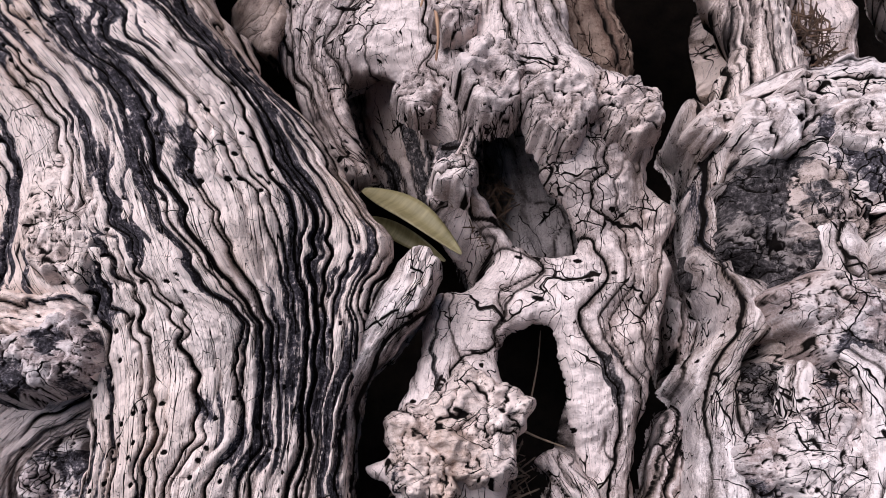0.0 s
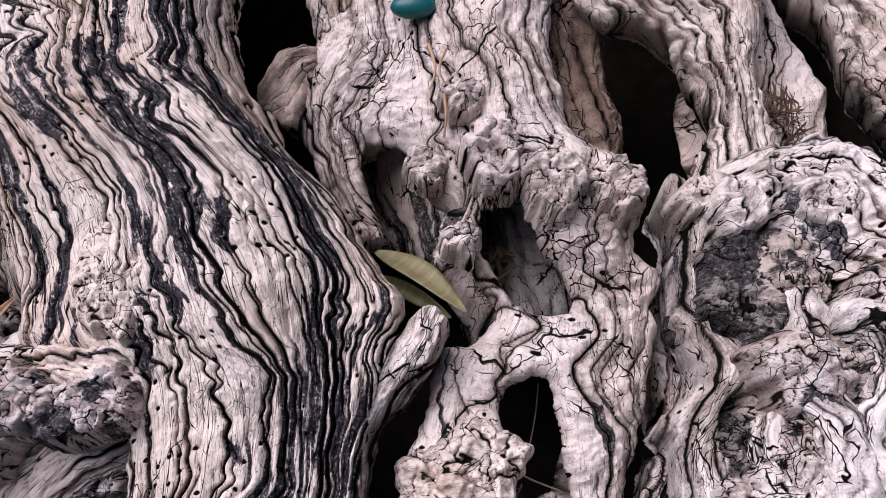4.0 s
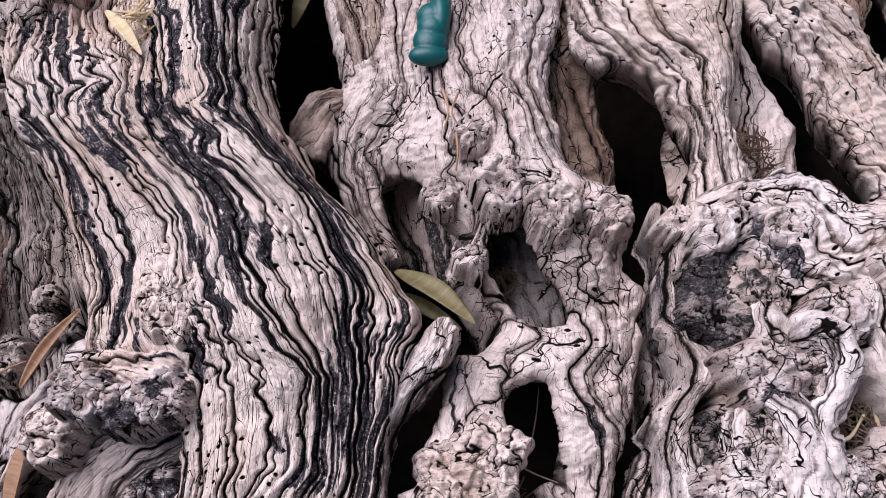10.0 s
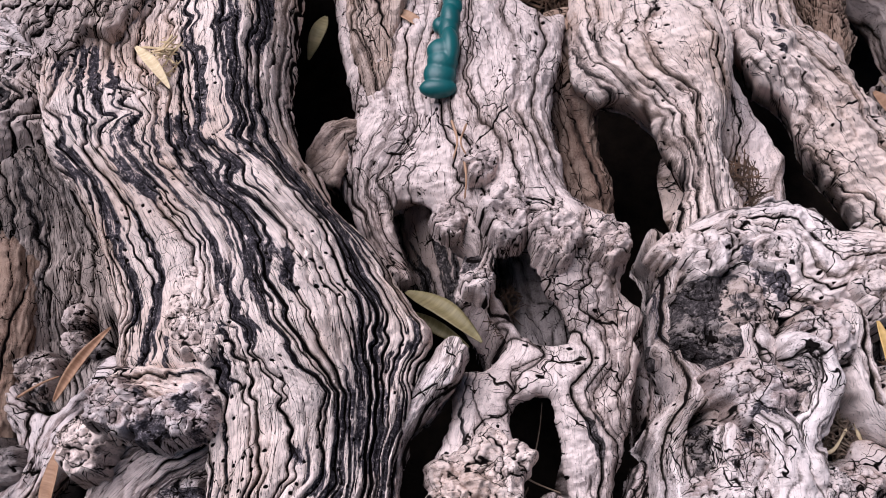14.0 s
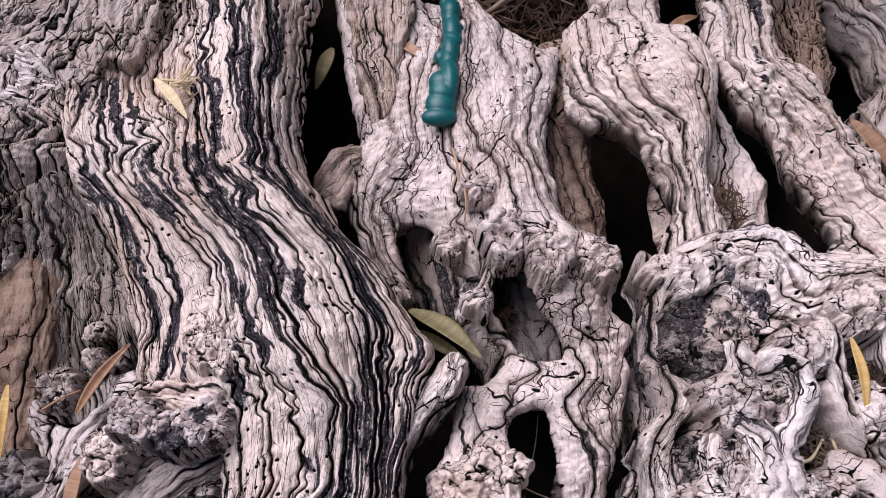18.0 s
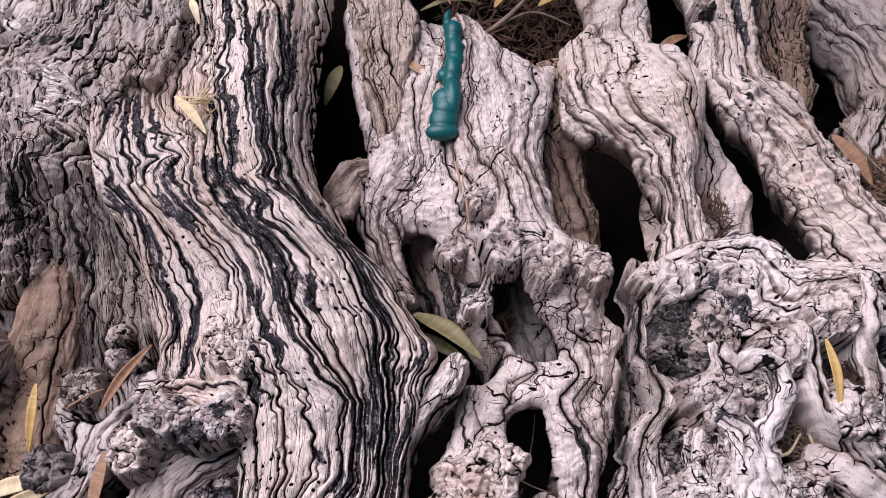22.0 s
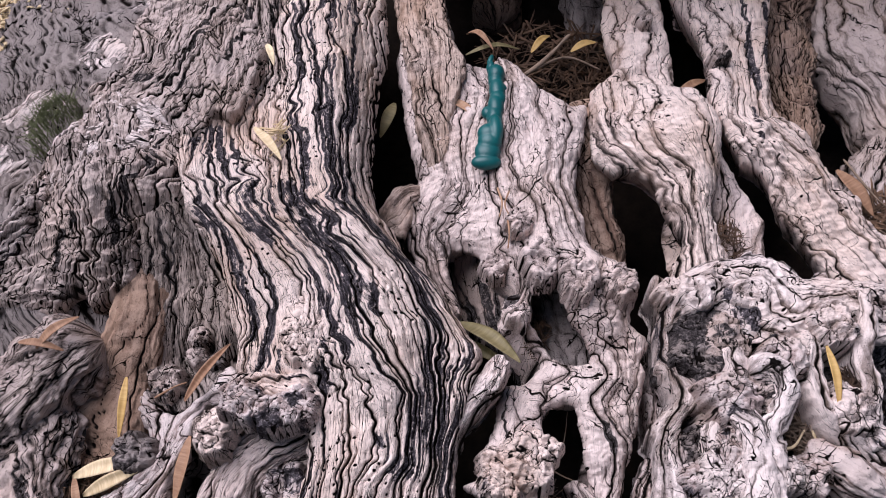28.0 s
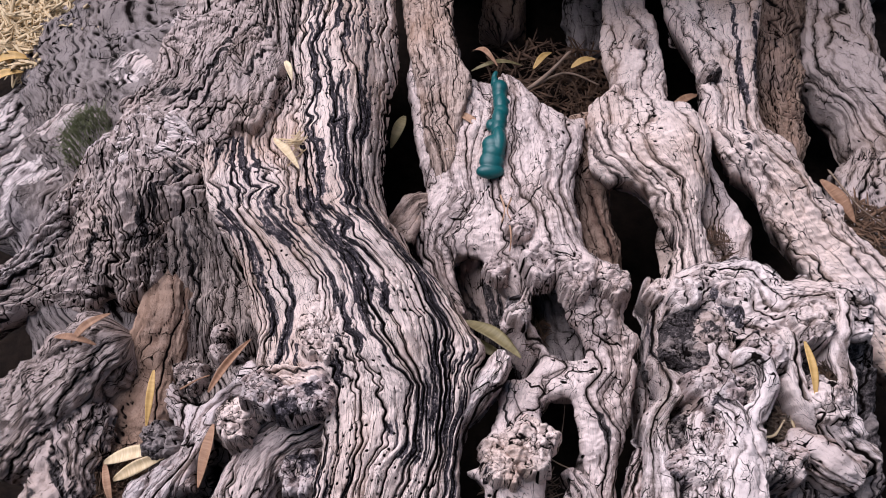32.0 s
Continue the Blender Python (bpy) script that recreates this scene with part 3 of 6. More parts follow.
def burl(name, a, b, top, r, material, parent, seed=1, flat=0.7, size=0.012, rough=1.0, hollow=0.0, stain_shade=0.2, label="", fine=1.0, tall=1.0, sink=0.012):
    """A knot or burl: a dome split into lumps; hollow sinks its middle."""
    m = max(24, int(3.6 * r / (0.0012 * fine)))
    x, y = np.meshgrid(np.linspace(-1.25, 1.25, m), np.linspace(-1.25, 1.25, m), indexing="ij")
    x, y = x.astype(np.float32), y.astype(np.float32)
    # square to disc, so that the border is round
    sx, sy = x / 1.25, y / 1.25
    gx, gy = sx * np.sqrt(1 - sy**2 / 2) * 1.25, sy * np.sqrt(1 - sx**2 / 2) * 1.25
    ang = np.arctan2(gy, gx)
    rad = np.sqrt(gx**2 + gy**2)
    wob = 1 + 0.30 * perlin(np.cos(ang) * 1.3 + 5, np.sin(ang) * 1.3, seed) + 0.12 * perlin(np.cos(ang) * 4 + 5, np.sin(ang) * 4, seed + 1)
    X, Y = gx * r * wob, gy * r * wob * tall
    dome = np.sqrt(np.clip(1 - (rad / 1.25) ** 2, 0, 1)) * 1.1
    z = r * flat * dome
    if hollow:
        z = z - hollow * r * (1 - step(0.15, 0.75, rad + 0.15 * perlin(gx * 3, gy * 3, seed + 2)))
    wx = X + 0.5 * size * perlin(X / size * 0.7, Y / size * 0.7, seed + 3) + 0.16 * size * perlin(X / size * 2.5, Y / size * 2.5, seed + 13)
    wy = Y + 0.5 * size * perlin(X / size * 0.7, Y / size * 0.7, seed + 4) + 0.16 * size * perlin(X / size * 2.5, Y / size * 2.5, seed + 14)
    e = np.abs(perlin(wx / size * 0.62, wy / size * 0.62, seed + 5) + 0.15 * perlin(wx / size * 2, wy / size * 2, seed + 17))
    val = 0.5 + 0.5 * perlin(wx / size * 0.5, wy / size * 0.5, seed + 18)
    e2, val2, _ = cells(wx / size * 1.9, wy / size * 1.9, seed + 6)
    line, line2 = 1 - step(0.010, 0.085, e), 1 - step(0.01, 0.10, e2)
    soft = step(-0.15, 0.25, perlin(X * 45, Y * 45, seed + 8))
    z = z + rough * size * (0.55 * np.minimum(e, 0.6) + 0.30 * (val - 0.5) - 0.16 * line + soft * (0.16 * (val2 - 0.5) - 0.10 * line2))
    z = z + 0.15 * r * fbm(X * 0.85 / r + seed, Y * 0.85 / r, seed + 7, 4) + 0.0024 * (1 - 2 * np.abs(perlin(X * 110, Y * 110, seed + 16))) + 0.0022 * fbm(X * 60, Y * 60, seed + 19, 3) + 0.0008 * fbm(X * 200, Y * 200, seed + 9, 2)
    z = z - r * flat * 1.2 * step(0.95, 1.26, rad) - sink * step(1.08, 1.26, rad)
    split = np.maximum(line * 0.8, 0.62 * line2 * soft)
    ring = perlin(rad * r * 160 + 0.6 * perlin(gx * 2, gy * 2, seed + 10), ang * 0.6, seed + 11)
    # hollow knots get darker towards their middle
    st = np.clip(stain_shade * 1.6 - 0.25 + 0.8 * fbm(X * 26, Y * 26, seed + 12, 3) + (hollow > 0) * 0.2 * (1 - step(0.2, 0.7, rad)), 0, 1)
    attrs = dict(rib=np.clip(0.66 + 0.3 * ring + 0.3 * (val - 0.5) - 0.4 * split, 0, 1).ravel(), stain_shade=st.ravel(), split=split.ravel())
    attrs["fibre"] = np.full(X.size, 0.15, np.float32)
    attrs["check"] = np.full(X.size, 0.8, np.float32)
    attrs["grain"] = np.stack([2.6 * X + seed * 1.37, Y, np.full_like(X, seed * 0.37)], -1).reshape(-1, 3)
    verts = np.stack([a + X, b + Y, top - r * flat * 1.1 + z], -1).reshape(-1, 3)
    verts[:, 2] += skin_rise(-1, verts, 0.014)
    i, j = np.meshgrid(np.arange(m - 1), np.arange(m - 1), indexing="ij")
    quads = np.stack([i * m + j, (i + 1) * m + j, (i + 1) * m + j + 1, i * m + j + 1], -1).reshape(-1, 4)
    return mesh_object(name, verts, quads, material, parent, attrs, label)



def leaf(name, a, b, width, material, label, bend=0.15, turn=0.0, curl=0.25):
    """A narrow leaf from a to b in the slope's frame, folded a little along its rib and with real thickness."""
    a, b = Vector(a), Vector(b)
    d = b - a
    length = d.length
    x = d.normalized()
    z = (Vector((0, 0, 1)) - x * x.z).normalized()
    z = Matrix.Rotation(turn, 3, x) @ z
    y = z.cross(x)
    n, m = 22, 7
    verts, quads = [], []
    for layer in (0, 1):
        for i in range(n):
            t = i / (n - 1)
            half = 0.5 * width * (math.sin(math.pi * min(1, t * 0.97 + 0.02)) ** 0.75) * (1.12 - 0.35 * t) + 0.0005
            for j in range(m):
                s = j / (m - 1) * 2 - 1
                lift = bend * length * math.sin(math.pi * t) + curl * half * (abs(s) ** 1.4) + 0.05 * half * math.sin(9 * t + 3 * s)
                verts.append(((t - 0.5) * length, s * half + 0.04 * length * math.sin(2.5 * t), lift - layer * 0.0005 - (0.0004 if j == m // 2 else 0)))
    for layer in (0, 1):
        o = layer * n * m
        for i in range(n - 1):
            for j in range(m - 1):
                q = [o + i * m + j, o + (i + 1) * m + j, o + (i + 1) * m + j + 1, o + i * m + j + 1]
                quads.append(q[::-1] if layer else q)
    for i in range(n - 1):
        for j in (0, m - 1):
            q = [i * m + j, n * m + i * m + j, n * m + (i + 1) * m + j, (i + 1) * m + j]
            quads.append(q if j == 0 else q[::-1])
    ob = mesh_object(name, verts, quads, material)
    c = (a + b) / 2
    local = Matrix(((x.x, y.x, z.x, c.x), (x.y, y.y, z.y, c.y), (x.z, y.z, z.z, c.z), (0, 0, 0, 1)))
    ob.matrix_world = LEAN @ local
    return tagged(ob, label, "leaf", "fallen leaves")


def twig(name, points, r, material, label):
    """A thin stick along points of the slope's frame."""
    c, length = spline([(*p, r) for p in points], 26)
    t = np.gradient(c[:, :3], axis=0)
    t /= np.linalg.norm(t, axis=1, keepdims=True)
    side = np.cross(t, (0.1, 0.05, 1.0))
    side /= np.linalg.norm(side, axis=1, keepdims=True)
    up = np.cross(side, t)
    k = 7
    phi = np.linspace(0, 2 * math.pi, k, endpoint=False)
    u = np.linspace(0, 1, 26)
    rad = r * (1.1 - 0.5 * u) * (1 + 0.25 * perlin(u * 7, u * 0 + r * 900, 3))
    rad[0] *= 0.3
    rad[-1] *= 0.3
    o = c[0, :3]
    verts = c[:, None, :3] - o + rad[:, None, None] * (side[:, None] * np.cos(phi)[None, :, None] + up[:, None] * np.sin(phi)[None, :, None])
    i, j = np.meshgrid(np.arange(25), np.arange(k), indexing="ij")
    quads = np.stack([i * k + j, i * k + (j + 1) % k, (i + 1) * k + (j + 1) % k, (i + 1) * k + j], -1).reshape(-1, 4)
    ob = mesh_object(name, verts.reshape(-1, 3), quads, material)
    ob.matrix_world = LEAN @ Matrix.Translation(Vector(o))
    return tagged(ob, label, "twig", "loose twigs")


def litter(name, a, b, h, ra, rb, count, seed, material, label, size=0.007):
    """A heap of crumbs, chips and leaf scraps too small to count."""
    rng = random.Random(seed)
    verts, quads = [], []
    for _ in range(count):
        r, f = math.sqrt(rng.random()), rng.random() * 2 * math.pi
        c = Vector((a + ra * r * math.cos(f), b + rb * r * math.sin(f), h + 0.012 * (1 - r * r) + rng.uniform(-0.004, 0.006)))
        turn = Euler((rng.uniform(-0.7, 0.7), rng.uniform(-0.7, 0.7), rng.random() * 6.3)).to_matrix()
        s = size * rng.uniform(0.35, 1.3)
        lx, ly, lz = s * rng.uniform(0.4, 2.4), s * rng.uniform(0.05, 0.26), s * rng.uniform(0.02, 0.09)
        o = len(verts)
        for sx, sy, sz in ((-1, -0.5, -1), (1, -0.3, -1), (0.9, 0.5, -1), (-0.8, 0.9, -1), (-0.9, -0.4, 1), (0.8, -0.4, 1.3), (1, 0.4, 1), (-0.7, 0.7, 0.7)):
            verts.append(c + turn @ Vector((sx * lx, sy * ly, sz * lz)))
        for q in ((0, 3, 2, 1), (4, 5, 6, 7), (0, 1, 5, 4), (1, 2, 6, 5), (2, 3, 7, 6), (3, 0, 4, 7)):
            quads.append([o + i for i in q])
    ob = mesh_object(name, verts, quads, material, smooth=False)
    ob.matrix_world = LEAN
    return tagged(ob, label, "leaf litter", kind="stuff")


def moss_clump(a, b, h, ra, rb, count, seed):
    rng = random.Random(seed)
    verts, quads = [], []
    for _ in range(count):
        r, f = math.sqrt(rng.random()), rng.random() * 2 * math.pi
        x, y = a + ra * r * math.cos(f), b + rb * r * math.sin(f)
        g, ln = rng.random() * 6.3, rng.uniform(0.008, 0.030)
        lean = rng.uniform(0.2, 1.1)
        o = len(verts)
        for i in range(5):
            t = i / 4
            cx, cy = x + ln * lean * t * t * math.cos(g), y + ln * lean * t * t * math.sin(g)
            cz = h + 0.02 * (1 - r * r) + ln * t * (1.2 - 0.6 * lean * t)
            w = 0.0007 * (1.05 - t)
            for e in (0, 2.09, 4.18):
                verts.append((cx + w * math.cos(g + e), cy + w * math.sin(g + e), cz))
            if i:
                for e in range(3):
                    quads.append((o + i * 3 - 3 + e, o + i * 3 - 3 + (e + 1) % 3, o + i * 3 + (e + 1) % 3, o + i * 3 + e))
    ob = mesh_object("moss_clump", verts, quads, MOSS)
    ob.matrix_world = LEAN
    return tagged(ob, "soft green moss tuft growing on the root", "moss", kind="stuff")


def figurine(balls, label):
    """One plain moulded shape: swellings along a stem, melted together."""
    bm = bmesh.new()
    o = Vector(balls[0][:3])
    for a, b, h, ra, rb, rh, turn in balls:
        m = Matrix.Translation(Vector((a, b, h)) - o) @ Matrix.Rotation(turn, 4, "Z") @ Matrix.Diagonal((ra, rb, rh, 1))
        bmesh.ops.create_icosphere(bm, subdivisions=3, radius=1.0, matrix=m)
    me = bpy.data.meshes.new("figurine")
    bm.to_mesh(me)
    bm.free()
    me.materials.append(TEAL)
    ob = new("figurine", me)
    ob.matrix_world = LEAN @ Matrix.Translation(o)
    mod = ob.modifiers.new("melt", "REMESH")
    mod.mode, mod.voxel_size, mod.use_smooth_shade = "VOXEL", 0.0009, True
    even = ob.modifiers.new("even", "SMOOTH")
    even.factor, even.iterations = 0.5, 3
    return tagged(ob, label, "figurine")



stump = tagged(new("olive_stump"), "gnarled weathered grey olive stump with split roots", "tree stump")
stump.matrix_world = LEAN

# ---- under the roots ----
# added sheet that fills gaps; its dark colour stands for shade between roots
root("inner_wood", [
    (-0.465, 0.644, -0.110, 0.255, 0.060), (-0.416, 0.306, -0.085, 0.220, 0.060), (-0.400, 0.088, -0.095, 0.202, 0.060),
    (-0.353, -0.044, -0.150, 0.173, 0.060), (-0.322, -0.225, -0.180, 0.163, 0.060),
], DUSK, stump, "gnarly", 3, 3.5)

# ---- striped trunk ridge and its neighbours ----
slab("trunk_ridge", PALE, stump, "striped", 11, 0.8, edge=0.014, stain_shade=0.30, bend=0.0145, wave=0.0125, ribs=0.0052, lump=0.005, flute=0.005, fibre=0.55,
    outline=rim((-0.124, 0.674), (-0.118, 0.468), (-0.110, 0.362), (-0.114, 0.314), (-0.120, 0.261), (-0.121, 0.200), (-0.123, 0.141), (-0.114, 0.091),
            (-0.095, 0.080), (-0.087, 0.046), (-0.060, 0.018), (-0.037, -0.016), (-0.020, -0.049), (-0.002, -0.078), (-0.016, -0.108),
            (-0.022, -0.140), (-0.034, -0.179), (-0.042, -0.262), (-0.176, -0.257), (-0.176, -0.178), (-0.174, -0.149), (-0.176, -0.121),
            (-0.191, -0.107), (-0.227, -0.105), (-0.254, -0.092), (-0.254, -0.068), (-0.264, -0.038), (-0.272, 0.000), (-0.291, 0.040),
            (-0.319, 0.083), (-0.336, 0.135), (-0.347, 0.177), (-0.352, 0.246), (-0.348, 0.338), (-0.341, 0.458), (-0.365, 0.649)),
    guides=[
        grain(0, (-0.361, 0.628, -0.020), (-0.352, 0.454, -0.020), (-0.346, 0.342, -0.010), (-0.332, 0.200, 0.010), (-0.331, 0.146, 0.020),
            (-0.312, 0.100, 0.027), (-0.283, 0.066, 0.025), (-0.262, 0.028, 0.018), (-0.250, -0.014, 0.006), (-0.238, -0.053, 0.000),
            (-0.239, -0.091, -0.005)),
        grain(0.024, (-0.299, 0.173, 0.020), (-0.291, 0.118, 0.030), (-0.267, 0.070, 0.033), (-0.231, 0.022, 0.030), (-0.207, -0.032, 0.022),
            (-0.199, -0.070, 0.020), (-0.182, -0.107, 0.014), (-0.166, -0.137, 0.006), (-0.161, -0.184, -0.005)),
        grain(0.05, (-0.315, 0.616, -0.010), (-0.296, 0.439, -0.005), (-0.270, 0.296, 0.000), (-0.276, 0.238, 0.003), (-0.276, 0.180, 0.010),
            (-0.258, 0.119, 0.028), (-0.237, 0.073, 0.036), (-0.208, 0.035, 0.040), (-0.176, -0.005, 0.042), (-0.160, -0.049, 0.040),
            (-0.151, -0.076, 0.034), (-0.140, -0.110, 0.022), (-0.135, -0.153, 0.012), (-0.138, -0.194, 0.000)),
        grain(0.09, (-0.249, 0.603, -0.000), (-0.233, 0.429, 0.005), (-0.227, 0.278, 0.012), (-0.219, 0.220, 0.016), (-0.216, 0.159, 0.020),
            (-0.211, 0.109, 0.032), (-0.185, 0.057, 0.045), (-0.158, 0.022, 0.048), (-0.134, -0.013, 0.046), (-0.112, -0.056, 0.043),
            (-0.099, -0.092, 0.036), (-0.084, -0.126, 0.026), (-0.087, -0.159, 0.015), (-0.093, -0.200, 0.003)),
        grain(0.145, (-0.178, 0.603, -0.000), (-0.165, 0.426, 0.008), (-0.156, 0.277, 0.020), (-0.153, 0.202, 0.030), (-0.155, 0.150, 0.032),
            (-0.147, 0.095, 0.034), (-0.122, 0.055, 0.034), (-0.087, 0.014, 0.028), (-0.059, -0.029, 0.018), (-0.043, -0.063, 0.012),
            (-0.047, -0.106, 0.012), (-0.052, -0.142, 0.010), (-0.061, -0.196, -0.002)),
        grain(0.178, (-0.136, 0.640, -0.030), (-0.129, 0.454, -0.020), (-0.126, 0.307, -0.015), (-0.130, 0.241, -0.005), (-0.130, 0.171, 0.000),
            (-0.126, 0.114, 0.000), (-0.106, 0.070, -0.006), (-0.086, 0.036, -0.002), (-0.057, 0.001, 0.002), (-0.032, -0.039, 0.000),
            (-0.013, -0.081, 0.006), (-0.026, -0.110, 0.008), (-0.032, -0.146, 0.003), (-0.043, -0.196, -0.008)),
    ],
    strokes=[
        stroke(0.0125, (-0.147, 0.088), (-0.106, 0.043), (-0.070, 0.003), (-0.056, -0.044), (-0.053, -0.083), (-0.061, -0.120), (-0.067, -0.155),
            (-0.076, -0.192)),
        stroke(0.0135, (-0.210, 0.096), (-0.168, 0.033), (-0.134, -0.008), (-0.112, -0.043)),
        stroke(0.0229, (-0.206, 0.229), (-0.198, 0.166), (-0.172, 0.103), (-0.143, 0.068)),
        stroke(0.0161, (-0.175, 0.273), (-0.176, 0.205), (-0.168, 0.141), (-0.151, 0.101)),
        stroke(0.0244, (-0.313, 0.178), (-0.285, 0.139), (-0.281, 0.105)),
        stroke(0.0109, (-0.216, -0.037), (-0.217, -0.067), (-0.207, -0.096)),
        stroke(0.0094, (-0.151, 0.281), (-0.146, 0.216), (-0.151, 0.179)),
        stroke(0.0068, (-0.133, -0.051), (-0.127, -0.080)),
        stroke(0.0109, (-0.264, 0.295), (-0.287, 0.246), (-0.316, 0.223)),
        stroke(0.0104, (-0.176, -0.010), (-0.151, -0.050), (-0.137, -0.086)),
        stroke(0.0094, (-0.101, -0.167), (-0.088, -0.196)),
        stroke(0.0083, (-0.044, -0.128), (-0.053, -0.176)),
        stroke(0.0109, (-0.160, 0.054), (-0.131, 0.027)),
        stroke(0.012, (-0.275, 0.044), (-0.250, 0.008), (-0.231, -0.036), (-0.225, -0.093)),
        stroke(0.0088, (-0.234, 0.014), (-0.210, -0.027)),
        stroke(0.0094, (-0.303, 0.081), (-0.267, 0.034)),
        stroke(0.0083, (-0.165, -0.075), (-0.156, -0.117)),
        stroke(0.0203, (-0.249, 0.092), (-0.229, 0.041)),
        stroke(0.0151, (-0.226, 0.471), (-0.218, 0.362), (-0.198, 0.257), (-0.204, 0.196)),
        stroke(0.0135, (-0.296, 0.439), (-0.293, 0.346), (-0.301, 0.279)),
        stroke(0.0109, (-0.265, 0.371), (-0.264, 0.285)),
        stroke(0.0083, (-0.161, 0.428), (-0.149, 0.311), (-0.148, 0.188)),
        stroke(0.0094, (-0.261, 0.498), (-0.249, 0.368)),
        stroke(0.0094, (-0.196, 0.495), (-0.188, 0.362)),
    ],
    dents=[(-0.277, 0.180, 0.031, 0.008), (-0.243, 0.168, 0.008, 0.006), (-0.182, -0.064, 0.019, -0.004)],
    kinks=[(-0.137, -0.106, 0.023, 0.008), (-0.101, -0.132, 0.021, 0.006), (-0.041, -0.090, 0.019, 0.007), (-0.083, -0.068, 0.021, 0.004), (-0.253, 0.126, 0.031, 0.007), (-0.253, 0.092, 0.021, 0.007), (-0.170, -0.093, 0.026, 0.008), (-0.074, -0.121, 0.014, 0.006), (-0.189, -0.059, 0.016, 0.005), (-0.211, 0.065, 0.016, 0.006), (-0.294, 0.047, 0.021, 0.005)],
)
slab("broken_spur", SILVER, stump, "checked", 13, 0.85, edge=0.014, stain_shade=0.04, lump=0.007, wave=0.03, finer=0.2, cracks=0.004, warts=0.003, drop=0.065,
    outline=rim((-0.050, -0.272), (-0.046, -0.210), (-0.041, -0.173), (-0.035, -0.143), (-0.023, -0.122), (-0.018, -0.103), (-0.006, -0.094),
            (-0.001, -0.086), (0.010, -0.079), (0.020, -0.081), (0.021, -0.086), (0.025, -0.092), (0.021, -0.105), (0.011, -0.120), (-0.004, -0.136),
            (-0.020, -0.150), (-0.026, -0.167), (-0.030, -0.192), (-0.037, -0.273)),
    guides=[
        grain(0, (-0.043, -0.222, -0.030), (-0.038, -0.192, -0.020), (-0.032, -0.162, -0.012), (-0.022, -0.135, 0.000), (-0.006, -0.112, 0.008),
            (0.007, -0.087, 0.008)),
        grain(0.03, (-0.036, -0.223, -0.032), (-0.032, -0.192, -0.024), (-0.027, -0.168, -0.018), (-0.015, -0.146, -0.004), (0.008, -0.122, 0.006),
            (0.021, -0.096, 0.008)),
    ],
    dents=[(-0.050, -0.090, 0.009, 0.003)],
)

# ---- shoulder and flank ----
# darker wood and stain here carry the shadow of the hollow
slab("hollow_wall", UMBER_SHADE, stump, "folded", 23, 1.2, edge=0.012, stain_shade=0.34, drop=0.06, bend=0.02, finer=0.6,
    outline=rim((-0.383, 0.087), (-0.352, 0.106), (-0.322, 0.094), (-0.295, 0.050), (-0.269, -0.012), (-0.258, -0.062), (-0.280, -0.101),
            (-0.335, -0.111), (-0.369, -0.083), (-0.384, -0.021), (-0.382, 0.037)),
    guides=[
        grain(0, (-0.372, 0.076, -0.030), (-0.376, 0.026, -0.062), (-0.375, -0.022, -0.085), (-0.371, -0.068, -0.100), (-0.344, -0.103, -0.088)),
        grain(0.04, (-0.334, 0.094, -0.008), (-0.336, 0.051, -0.055), (-0.338, -0.001, -0.085), (-0.337, -0.041, -0.100), (-0.326, -0.084, -0.095)),
        grain(0.085, (-0.302, 0.079, 0.012), (-0.278, 0.028, -0.004), (-0.265, -0.024, -0.025), (-0.261, -0.062, -0.035), (-0.261, -0.095, -0.024)),
    ],
    dents=[(-0.265, -0.056, 0.021, 0.050), (-0.320, -0.049, 0.023, 0.020), (-0.382, 0.006, 0.013, 0.020)],
)
slab("knot_band", PALE, stump, "gnarly", 36, 0.95, edge=0.022, stain_shade=0.30, lump=0.014, warts=0.0045, drop=0.03,
    outline=rim((-0.270, -0.122), (-0.255, -0.103), (-0.239, -0.095), (-0.205, -0.099), (-0.176, -0.101), (-0.161, -0.118), (-0.159, -0.145),
            (-0.176, -0.155), (-0.217, -0.154), (-0.237, -0.148), (-0.261, -0.162), (-0.282, -0.167), (-0.298, -0.146), (-0.287, -0.128)),
    guides=[
        grain(0, (-0.282, -0.164, -0.030), (-0.279, -0.139, -0.018), (-0.249, -0.110, 0.006), (-0.222, -0.104, 0.008), (-0.175, -0.108, 0.016)),
        grain(0.045, (-0.261, -0.161, -0.022), (-0.239, -0.141, 0.012), (-0.215, -0.145, 0.004), (-0.166, -0.146, 0.004)),
    ],
)
